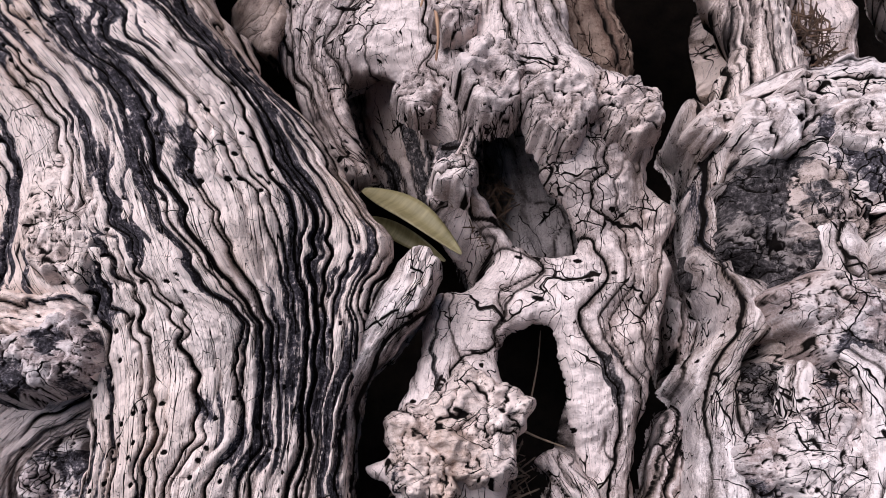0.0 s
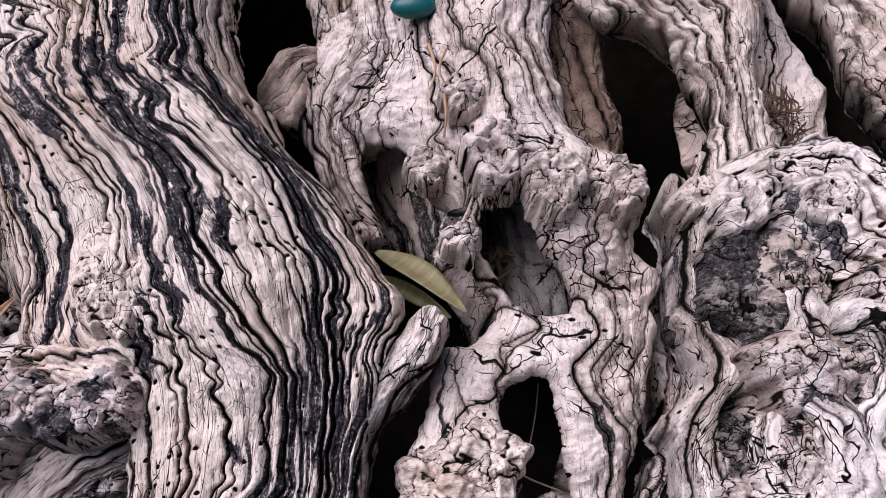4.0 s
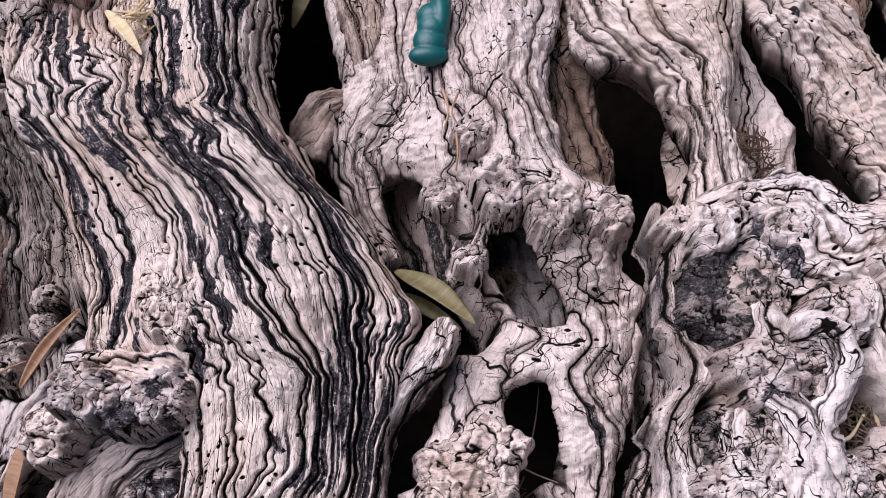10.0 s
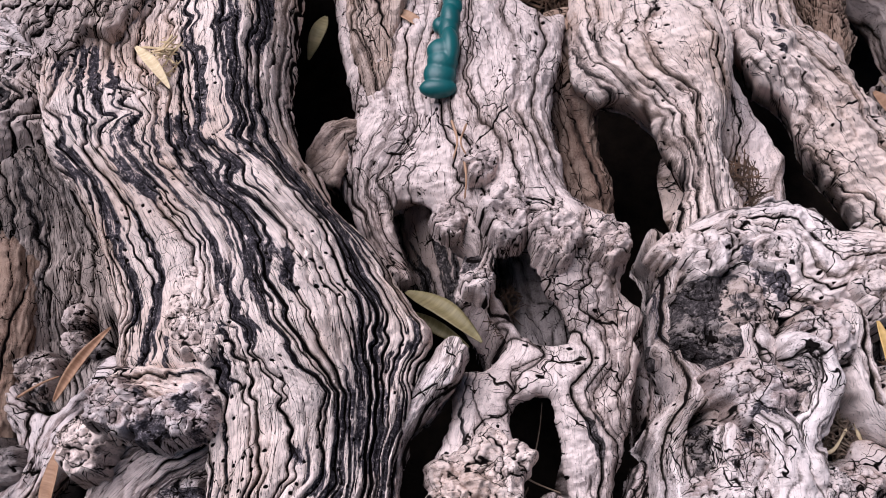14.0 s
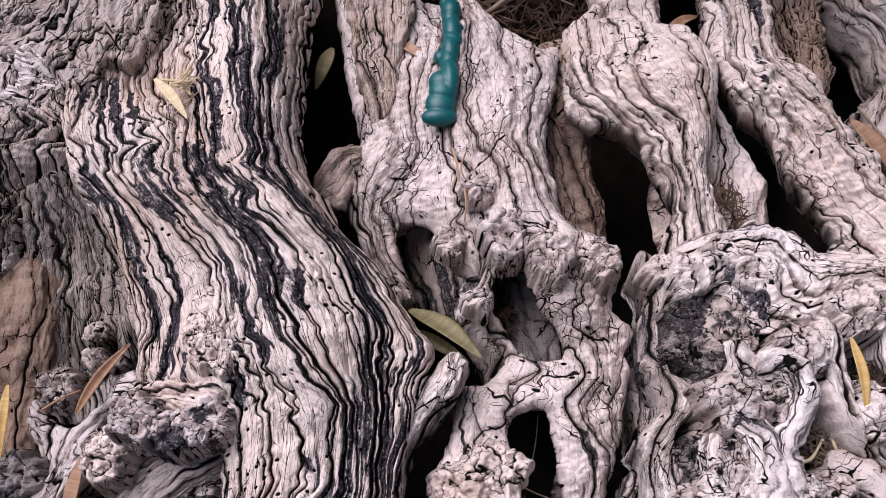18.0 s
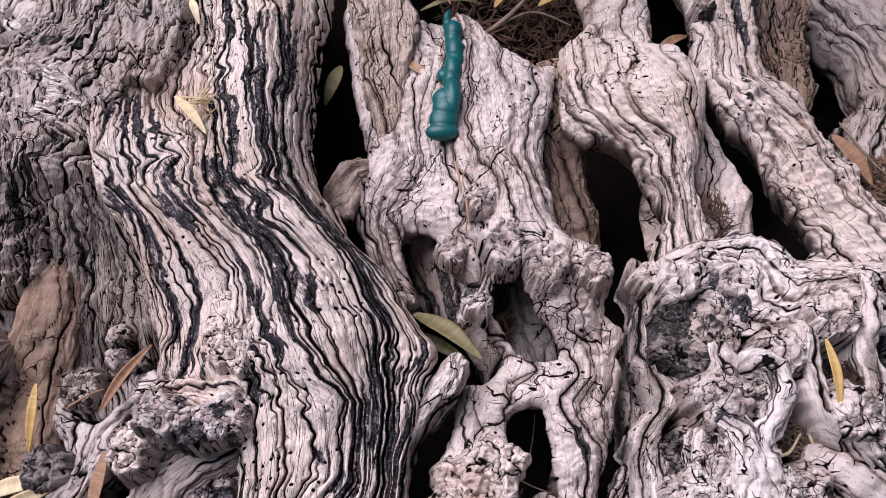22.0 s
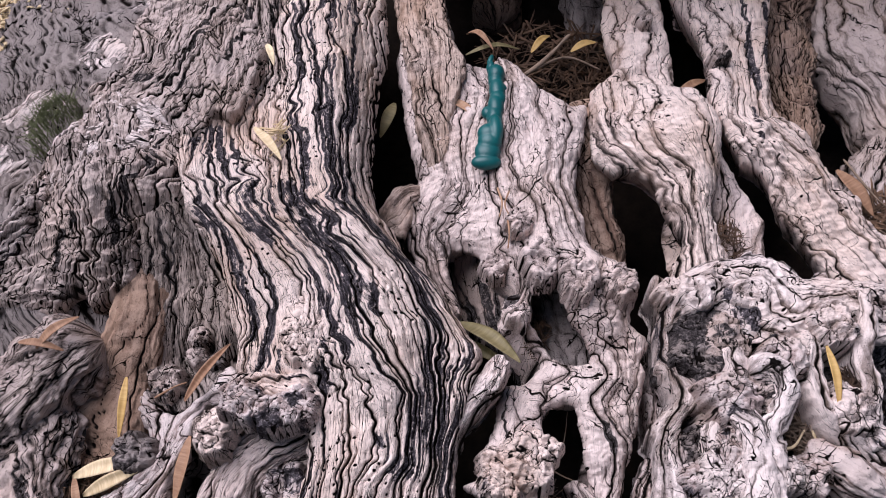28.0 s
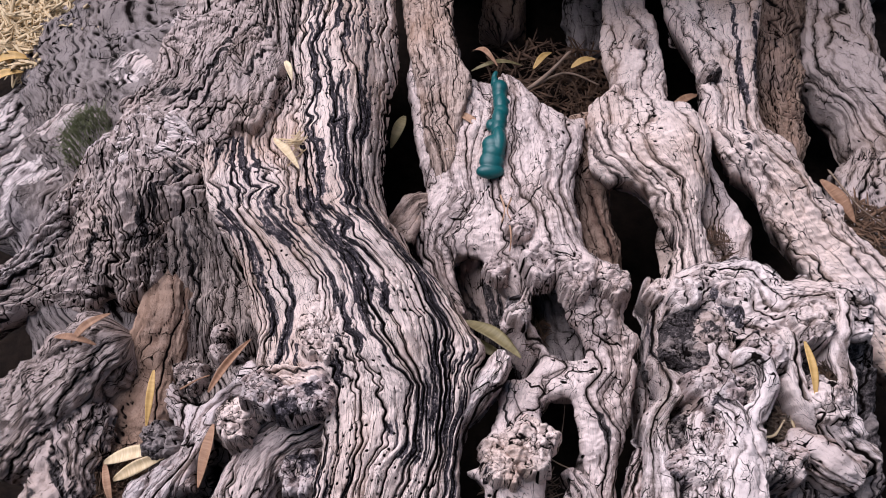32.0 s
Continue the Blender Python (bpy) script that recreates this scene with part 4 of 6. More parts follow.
slab("pale_root", GREYW, stump, "smooth", 28, 1.0, edge=0.012, stain_shade=0.03, fibre=0.35, wave=0.016, finer=0.8, drop=0.05,
    outline=rim((-0.265, -0.075), (-0.251, -0.100), (-0.271, -0.110), (-0.293, -0.114), (-0.304, -0.136), (-0.307, -0.166), (-0.327, -0.188),
            (-0.325, -0.209), (-0.353, -0.225), (-0.340, -0.317), (-0.401, -0.316), (-0.411, -0.212), (-0.386, -0.185), (-0.362, -0.164),
            (-0.352, -0.147), (-0.370, -0.123), (-0.386, -0.088), (-0.391, -0.055), (-0.387, -0.033), (-0.373, -0.057), (-0.365, -0.090),
            (-0.339, -0.113), (-0.309, -0.106), (-0.287, -0.092)),
    guides=[
        grain(0, (-0.384, -0.045, -0.088), (-0.379, -0.084, -0.098), (-0.349, -0.124, -0.090), (-0.346, -0.161, -0.086), (-0.375, -0.196, -0.095),
            (-0.391, -0.238, -0.100)),
        grain(0.035, (-0.259, -0.090, -0.030), (-0.292, -0.106, -0.050), (-0.317, -0.132, -0.072), (-0.326, -0.162, -0.080),
            (-0.344, -0.197, -0.090), (-0.360, -0.238, -0.100)),
    ],
)
slab("shoulder", GREYB, stump, "folded", 21, 1.0, edge=0.02, stain_shade=0.2, bend=0.016, warts=0.0035, wave=0.012, lump=0.012, drop=0.06, check=1.0,
    outline=rim((-0.337, 0.197), (-0.370, 0.231), (-0.400, 0.250), (-0.447, 0.257), (-0.473, 0.223), (-0.508, 0.193), (-0.536, 0.145), (-0.585, 0.104),
            (-0.647, 0.057), (-0.734, 0.019), (-0.722, -0.052), (-0.636, -0.014), (-0.566, 0.020), (-0.495, 0.005), (-0.455, 0.027), (-0.442, 0.007),
            (-0.415, 0.016), (-0.387, 0.030), (-0.377, 0.074), (-0.348, 0.085), (-0.326, 0.124)),
    guides=[
        grain(0, (-0.502, 0.175, -0.030), (-0.527, 0.113, -0.065), (-0.575, 0.051, -0.100), (-0.649, -0.003, -0.120)),
        grain(0.035, (-0.448, 0.194, -0.010), (-0.441, 0.116, -0.002), (-0.460, 0.065, -0.035), (-0.496, 0.019, -0.090)),
        grain(0.07, (-0.397, 0.201, 0.000), (-0.389, 0.128, 0.005), (-0.400, 0.073, -0.022), (-0.420, 0.020, -0.060)),
        grain(0.1, (-0.340, 0.180, 0.012), (-0.340, 0.124, 0.010), (-0.358, 0.092, -0.014), (-0.379, 0.057, -0.035)),
    ],
    strokes=[
        stroke(0.0114, (-0.390, 0.128), (-0.409, 0.072)),
        stroke(0.0083, (-0.366, 0.192), (-0.363, 0.126)),
        stroke(0.0083, (-0.452, 0.086), (-0.480, 0.047)),
        stroke(0.0073, (-0.345, 0.113), (-0.363, 0.086)),
    ],
    dents=[(-0.537, 0.090, 0.026, 0.012)],
)
slab("upper_shoulder", GREYB, stump, "folded", 37, 0.9, edge=0.007, stain_shade=0.30, bend=0.022, warts=0.0028, wave=0.011, ribs=0.0048, lump=0.010, drop=0.025, check=0.6, merge=0.015,
    outline=rim((-0.457, 0.710), (-0.425, 0.485), (-0.446, 0.408), (-0.440, 0.312), (-0.477, 0.275), (-0.447, 0.250), (-0.395, 0.230), (-0.339, 0.180),
            (-0.318, 0.175), (-0.300, 0.203), (-0.279, 0.202), (-0.259, 0.250), (-0.245, 0.346), (-0.244, 0.426), (-0.260, 0.623)),
    guides=[
        grain(0, (-0.450, 0.254, -0.015), (-0.407, 0.320, -0.018), (-0.380, 0.439, -0.026), (-0.383, 0.627, -0.040)),
        grain(0.035, (-0.393, 0.230, 0.004), (-0.341, 0.303, 0.008), (-0.302, 0.407, 0.006), (-0.298, 0.585, -0.005)),
        grain(0.07, (-0.331, 0.183, 0.014), (-0.299, 0.239, 0.013), (-0.263, 0.362, 0.011), (-0.260, 0.575, 0.004)),
    ],
    strokes=[
        stroke(0.013, (-0.338, 0.250), (-0.403, 0.272)),
        stroke(0.0073, (-0.325, 0.371), (-0.349, 0.279)),
        stroke(0.0073, (-0.278, 0.364), (-0.297, 0.275)),
    ],
)
slab("shoulder_rim", SILVER, stump, "folded", 38, 1.0, edge=0.014, stain_shade=0.14, bend=0.03, warts=0.003, wave=0.014, lump=0.01, drop=0.05, check=0.9,
    outline=rim((-0.338, 0.182), (-0.370, 0.230), (-0.404, 0.248), (-0.454, 0.261), (-0.474, 0.228), (-0.511, 0.199), (-0.536, 0.143), (-0.573, 0.096),
            (-0.613, 0.072), (-0.671, 0.040), (-0.663, 0.013), (-0.590, 0.046), (-0.536, 0.082), (-0.498, 0.133), (-0.457, 0.161), (-0.414, 0.162),
            (-0.375, 0.153), (-0.342, 0.151)),
    guides=[
        grain(0, (-0.362, 0.217, 0.006), (-0.400, 0.230, 0.004), (-0.447, 0.236, -0.008), (-0.493, 0.188, -0.030), (-0.528, 0.127, -0.050),
            (-0.571, 0.082, -0.075), (-0.647, 0.027, -0.100)),
        grain(0.03, (-0.347, 0.168, 0.012), (-0.383, 0.174, 0.008), (-0.421, 0.178, 0.000), (-0.466, 0.156, -0.020), (-0.509, 0.114, -0.045),
            (-0.553, 0.075, -0.070), (-0.643, 0.016, -0.100)),
    ],
)
root("brown_valley", [
    (-0.383, 0.076, -0.060, 0.022, 0.040), (-0.386, -0.003, -0.066, 0.032, 0.040), (-0.400, -0.067, -0.084, 0.046, 0.040),
    (-0.423, -0.132, -0.106, 0.060, 0.040), (-0.433, -0.236, -0.122, 0.064, 0.040),
], BROWN, stump, "smooth", 24, 1.1, check=0.4)
root("low_root", [
    (-0.421, -0.029, -0.040, 0.027, 0.045), (-0.470, -0.068, -0.045, 0.041, 0.050), (-0.523, -0.118, -0.055, 0.050, 0.050),
    (-0.580, -0.172, -0.065, 0.052, 0.050),
], GREYB, stump, "folded", 25, 1.2, wave=0.017, finer=0.5, bend=0.04, warts=0.003, lump=0.012)
root("low_root", [
    (-0.462, -0.098, -0.075, 0.022, 0.045), (-0.471, -0.170, -0.075, 0.027, 0.050), (-0.489, -0.241, -0.080, 0.040, 0.050),
], GREYB, stump, "gnarly", 26, 1.2, wave=0.017, finer=0.5, bend=0.04, warts=0.003)
root("lower_root", [
    (-0.163, -0.130, -0.028, 0.027, 0.045), (-0.213, -0.153, -0.032, 0.028, 0.045), (-0.254, -0.190, -0.044, 0.027, 0.045),
    (-0.280, -0.250, -0.060, 0.026, 0.045),
], CREAM, stump, "striped", 29, 0.8, stain_shade=0.08, pits=0.2)
root("lower_root", [
    (-0.161, -0.168, -0.035, 0.028, 0.040), (-0.184, -0.206, -0.048, 0.033, 0.040), (-0.191, -0.250, -0.060, 0.033, 0.040),
], GREYB, stump, "gnarly", 30, 1.1)
root("far_root", [
    (-0.370, 0.640, -0.095, 0.067, 0.055), (-0.427, 0.472, -0.095, 0.063, 0.055), (-0.509, 0.350, -0.090, 0.064, 0.055),
    (-0.588, 0.246, -0.095, 0.061, 0.055), (-0.678, 0.141, -0.100, 0.059, 0.055),
], SILVER, stump, "folded", 31, 1.6, stain_shade=0.0, wave=0.017, finer=0.4, ribs=0.003)
root("far_root", [
    (-0.484, 0.740, -0.160, 0.064, 0.055), (-0.574, 0.577, -0.168, 0.052, 0.055), (-0.660, 0.424, -0.168, 0.053, 0.055),
    (-0.774, 0.305, -0.165, 0.055, 0.055),
], SILVER, stump, "folded", 32, 1.8, stain_shade=0.0, wave=0.018, finer=0.4, ribs=0.003)
root("far_root", [
    (-0.538, 0.227, -0.095, 0.029, 0.040), (-0.525, 0.141, -0.070, 0.024, 0.035), (-0.532, 0.075, -0.070, 0.026, 0.035),
], GREYB, stump, "smooth", 33, 1.6)
root("far_root", [
    (-0.611, 0.225, -0.105, 0.036, 0.040), (-0.593, 0.124, -0.085, 0.034, 0.040),
], DUSK, stump, "smooth", 34, 1.6)

# ---- middle root ----
# stain raised here to darken the wood like the shade under the overhang
slab("hollow_wood", GREYB, stump, "checked", 45, 1.2, edge=0.01, stain_shade=0.36, drop=0.05,
    outline=rim((-0.048, 0.134), (-0.004, 0.117), (0.046, 0.082), (0.060, 0.022), (0.062, -0.035), (0.065, -0.070), (0.049, -0.085), (0.038, -0.069),
            (0.037, -0.045), (0.017, -0.015), (-0.015, 0.013), (-0.035, 0.037), (-0.049, 0.083)),
    guides=[
        grain(0, (-0.032, 0.110, -0.145), (-0.028, 0.065, -0.150), (-0.021, 0.028, -0.165)),
        grain(0.035, (0.007, 0.091, -0.105), (0.006, 0.041, -0.125), (0.017, -0.005, -0.155)),
        grain(0.075, (0.046, 0.069, -0.075), (0.045, 0.018, -0.100), (0.047, -0.041, -0.100), (0.051, -0.076, -0.095)),
    ],
)
slab("middle_root", CREAM, stump, "checked", 46, 0.85, edge=0.018, drop=0.065, stain_shade=0.05, ribs=0.0030, wave=0.018, finer=0.6, lump=0.007, fibre=0.3, bend=0.014, check=0.75, gap=0.62,
    outline=rim((-0.123, 0.712), (-0.111, 0.503), (-0.096, 0.388), (-0.100, 0.347), (-0.091, 0.269), (-0.079, 0.199), (-0.073, 0.160), (-0.098, 0.159),
            (-0.120, 0.135), (-0.113, 0.112), (-0.088, 0.094), (-0.073, 0.062), (-0.058, 0.028), (-0.038, -0.001), (-0.020, -0.001), (-0.028, 0.031),
            (-0.035, 0.055), (-0.032, 0.073), (-0.011, 0.069), (0.008, 0.048), (0.018, 0.020), (0.038, -0.004), (0.026, -0.022), (0.041, -0.042),
            (0.052, -0.060), (0.059, -0.076), (0.044, -0.092), (0.017, -0.096), (0.008, -0.135), (-0.003, -0.166), (-0.006, -0.176),
            (-0.013, -0.193), (-0.025, -0.202), (-0.008, -0.218), (-0.006, -0.272)) + rim((0.047, -0.275), (0.059, -0.190), (0.059, -0.165), (0.056, -0.144), (0.063, -0.128), (0.077, -0.122), (0.090, -0.130), (0.094, -0.153),
            (0.094, -0.178), (0.098, -0.197), (0.098, -0.278), (0.125, -0.280), (0.136, -0.192), (0.145, -0.167), (0.153, -0.138), (0.164, -0.099),
            (0.162, -0.081), (0.169, -0.062), (0.151, -0.044), (0.160, -0.009), (0.145, 0.014), (0.117, 0.038), (0.113, 0.080), (0.110, 0.139),
            (0.125, 0.194), (0.136, 0.250), (0.112, 0.250), (0.082, 0.281), (0.043, 0.338), (0.016, 0.326), (-0.014, 0.342), (-0.032, 0.422),
            (-0.037, 0.493), (-0.035, 0.701)),
    guides=[
        grain(0, (-0.103, 0.688, -0.070), (-0.097, 0.494, -0.060), (-0.081, 0.349, -0.052), (-0.073, 0.276, -0.052), (-0.063, 0.215, -0.048),
            (-0.059, 0.162, -0.050), (-0.070, 0.122, -0.060), (-0.066, 0.070, -0.070), (-0.057, 0.031, -0.080), (-0.039, 0.003, -0.086)),
        grain(0.035, (-0.058, 0.682, -0.065), (-0.057, 0.489, -0.055), (-0.038, 0.330, -0.042), (-0.024, 0.241, -0.036), (-0.017, 0.179, -0.036),
            (-0.016, 0.135, -0.040), (-0.035, 0.112, -0.050), (-0.049, 0.077, -0.060), (-0.040, 0.041, -0.075)),
        grain(0.07, (0.000, 0.317, -0.040), (0.011, 0.235, -0.028), (0.011, 0.171, -0.030), (0.013, 0.110, -0.030), (0.012, 0.072, -0.034),
            (0.026, 0.034, -0.035), (0.039, -0.000, -0.030)),
        grain(0.115, (0.038, 0.315, -0.030), (0.053, 0.236, -0.012), (0.055, 0.150, -0.004), (0.058, 0.078, 0.004), (0.053, 0.021, 0.018),
            (0.040, -0.013, -0.004), (0.034, -0.028, -0.014), (0.047, -0.049, -0.025), (0.065, -0.072, -0.036), (0.038, -0.110, -0.035),
            (0.028, -0.148, -0.018), (0.024, -0.181, -0.012), (0.024, -0.225, -0.020)),
        grain(0.14, (0.069, 0.273, -0.024), (0.081, 0.201, -0.002), (0.080, 0.120, 0.004), (0.085, 0.052, 0.015), (0.093, 0.016, 0.026),
            (0.089, -0.018, 0.020), (0.099, -0.046, 0.010), (0.109, -0.081, -0.006), (0.108, -0.128, -0.012), (0.108, -0.168, -0.022),
            (0.107, -0.229, -0.035)),
        grain(0.165, (0.113, 0.211, -0.008), (0.101, 0.128, 0.000), (0.111, 0.057, 0.008), (0.134, 0.005, 0.024), (0.143, -0.028, 0.014),
            (0.146, -0.064, 0.000), (0.144, -0.101, -0.010), (0.141, -0.146, -0.022), (0.124, -0.230, -0.040)),
    ],
    holes=[rim((0.057, 0.005), (0.076, -0.002), (0.082, -0.025), (0.087, -0.043), (0.100, -0.056), (0.104, -0.080), (0.077, -0.074), (0.063, -0.056),
            (0.050, -0.034), (0.048, -0.007))],
    strokes=[
        stroke(0.0083, (0.019, -0.128), (0.014, -0.160)),
        stroke(0.0073, (0.118, -0.148), (0.123, -0.167)),
        stroke(0.0062, (0.059, 0.018), (0.053, -0.013)),
    ],
    dents=[(-0.005, 0.109, 0.026, -0.004), (-0.044, 0.105, 0.021, -0.006), (0.101, 0.005, 0.015, -0.006), (0.138, -0.002, 0.015, -0.006), (0.056, 0.019, 0.016, -0.004), (0.034, -0.028, 0.010, -0.006), (0.116, -0.128, 0.016, 0.004)],
    kinks=[(0.015, 0.053, 0.026, 0.008), (0.042, 0.078, 0.016, 0.008)],
)
slab("low_stub", CREAM, stump, "gnarly", 51, 0.95, edge=0.012, stain_shade=0.04, drop=0.05, cracks=0.004,
    outline=rim((0.072, -0.202), (0.080, -0.196), (0.094, -0.198), (0.103, -0.208), (0.111, -0.226), (0.113, -0.258), (0.069, -0.255), (0.074, -0.225),
            (0.081, -0.213)),
    guides=[
        grain(0, (0.076, -0.201, -0.030), (0.083, -0.219, -0.024), (0.086, -0.252, -0.030)),
        grain(0.03, (0.091, -0.201, -0.030), (0.100, -0.220, -0.026), (0.103, -0.253, -0.035)),
    ],
)
slab("split_sliver", GREYW, stump, "gnarly", 52, 1.0, edge=0.012, stain_shade=0.3, drop=0.05, warts=0.004,
    outline=rim((0.174, -0.070), (0.182, -0.064), (0.189, -0.074), (0.187, -0.102), (0.186, -0.131), (0.180, -0.148), (0.171, -0.151), (0.170, -0.130),
            (0.168, -0.101)),
    guides=[
        grain(0, (0.176, -0.072, -0.050), (0.170, -0.106, -0.045), (0.171, -0.145, -0.050)),
        grain(0.02, (0.184, -0.072, -0.050), (0.181, -0.107, -0.045), (0.178, -0.145, -0.050)),
    ],
)
slab("low_stub", GREYW, stump, "gnarly", 53, 1.0, edge=0.014, stain_shade=0.22, drop=0.05, warts=0.004,
    outline=rim((0.161, -0.169), (0.169, -0.176), (0.167, -0.198), (0.168, -0.226), (0.166, -0.259), (0.135, -0.258), (0.140, -0.215), (0.147, -0.190)),
    guides=[
        grain(0, (0.155, -0.174, -0.030), (0.146, -0.200, -0.022), (0.138, -0.255, -0.030)),
        grain(0.025, (0.163, -0.178, -0.030), (0.159, -0.201, -0.022), (0.158, -0.256, -0.028)),
    ],
)
slab("rim_root", TANNED, stump, "smooth", 41, 0.95, edge=0.007, drop=0.025, stain_shade=0.04, fibre=0.6, check=0.4, finer=0.8, wave=0.018, merge=0.02,
    outline=rim((-0.120, 0.695), (-0.110, 0.487), (-0.097, 0.374), (-0.082, 0.292), (-0.071, 0.213), (-0.057, 0.166), (-0.038, 0.185), (-0.029, 0.239),
            (-0.011, 0.310), (-0.025, 0.352), (-0.034, 0.431), (-0.037, 0.683)),
    guides=[
        grain(0, (-0.103, 0.671, -0.056), (-0.094, 0.478, -0.044), (-0.080, 0.335, -0.036), (-0.066, 0.241, -0.036), (-0.053, 0.177, -0.046)),
        grain(0.03, (-0.049, 0.664, -0.050), (-0.049, 0.474, -0.040), (-0.038, 0.348, -0.028), (-0.034, 0.281, -0.028), (-0.038, 0.196, -0.036)),
    ],
)
slab("mossy_lobe", TANNED, stump, "smooth", 44, 1.0, edge=0.010, drop=0.03, stain_shade=0.05, check=0.3, finer=0.3, wave=0.03,
    outline=rim((-0.068, 0.154), (-0.095, 0.151), (-0.118, 0.126), (-0.111, 0.103), (-0.088, 0.087), (-0.076, 0.109), (-0.066, 0.134)),
    guides=[
        grain(0, (-0.111, 0.121, -0.058), (-0.092, 0.136, -0.050), (-0.069, 0.143, -0.052)),
        grain(0.03, (-0.103, 0.097, -0.060), (-0.087, 0.100, -0.054), (-0.072, 0.121, -0.058)),
    ],
)
root("back_slab", [
    (0.129, 0.285, -0.045, 0.023, 0.040), (0.139, 0.197, -0.050, 0.026, 0.040), (0.144, 0.118, -0.060, 0.025, 0.040),
    (0.152, 0.054, -0.075, 0.021, 0.040),
], BROWN, stump, "checked", 47, 1.2)
# dark wood colour stands for the shade inside the knot cavity
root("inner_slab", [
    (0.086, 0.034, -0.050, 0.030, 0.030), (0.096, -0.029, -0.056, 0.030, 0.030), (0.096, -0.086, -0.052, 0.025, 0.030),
], DUSK, stump, "smooth", 49, 1.1, stain_shade=0.0)

# ---- stems behind ----
slab("stem", PALE, stump, "checked", 61, 0.95, edge=0.018, stain_shade=0.04, fibre=0.35, drop=0.065, lump=0.006, ribs=0.0034, wave=0.020, finer=0.6, bend=0.012, check=0.5, gap=0.75,
    outline=rim((0.146, 0.283), (0.172, 0.296), (0.208, 0.294), (0.249, 0.284), (0.277, 0.270), (0.288, 0.235), (0.288, 0.202), (0.278, 0.150),
            (0.264, 0.109), (0.262, 0.071), (0.273, 0.042), (0.270, 0.004), (0.204, -0.003), (0.208, 0.032), (0.221, 0.053), (0.214, 0.087),
            (0.203, 0.114), (0.198, 0.133), (0.183, 0.146), (0.157, 0.148), (0.135, 0.170), (0.135, 0.215)),
    guides=[
        grain(0, (0.146, 0.259, -0.025), (0.150, 0.198, -0.010), (0.183, 0.155, 0.000), (0.211, 0.114, -0.006), (0.223, 0.076, -0.010),
            (0.214, 0.010, -0.005)),
        grain(0.035, (0.191, 0.276, -0.022), (0.188, 0.211, 0.000), (0.210, 0.165, 0.008), (0.232, 0.128, 0.006), (0.235, 0.076, 0.000),
            (0.232, 0.008, 0.000)),
        grain(0.068, (0.246, 0.269, -0.020), (0.251, 0.224, 0.000), (0.261, 0.178, 0.006), (0.260, 0.138, -0.002), (0.257, 0.093, -0.010),
            (0.258, 0.011, -0.010)),
    ],
    dents=[(0.215, 0.226, 0.005, 0.012), (0.259, 0.193, 0.007, -0.006)],
)
slab("stem", PALE, stump, "checked", 69, 1.1, edge=0.016, stain_shade=0.08, drop=0.06, wave=0.02, finer=0.6, ribs=0.0034, check=0.5,
    outline=rim((0.208, 0.723), (0.189, 0.506), (0.174, 0.401), (0.179, 0.326), (0.160, 0.293), (0.171, 0.261), (0.244, 0.258), (0.259, 0.383),
            (0.262, 0.456), (0.253, 0.506), (0.275, 0.723)),
    guides=[
        grain(0, (0.216, 0.700, -0.080), (0.199, 0.499, -0.065), (0.188, 0.377, -0.050), (0.179, 0.277, -0.035)),
        grain(0.035, (0.262, 0.700, -0.080), (0.245, 0.499, -0.065), (0.239, 0.377, -0.050), (0.223, 0.274, -0.032)),
    ],
)
slab("stem", CREAM, stump, "smooth", 62, 1.1, edge=0.016, stain_shade=0.03, drop=0.05,
    outline=rim((0.282, 0.216), (0.296, 0.177), (0.317, 0.147), (0.334, 0.113), (0.331, 0.068), (0.318, 0.024), (0.282, 0.022), (0.281, 0.065),
            (0.276, 0.103), (0.273, 0.149), (0.271, 0.192)),
    guides=[
        grain(0, (0.281, 0.195, -0.018), (0.284, 0.136, -0.042), (0.287, 0.038, -0.046)),
        grain(0.03, (0.288, 0.184, -0.022), (0.313, 0.127, -0.050), (0.310, 0.039, -0.050)),
    ],
)
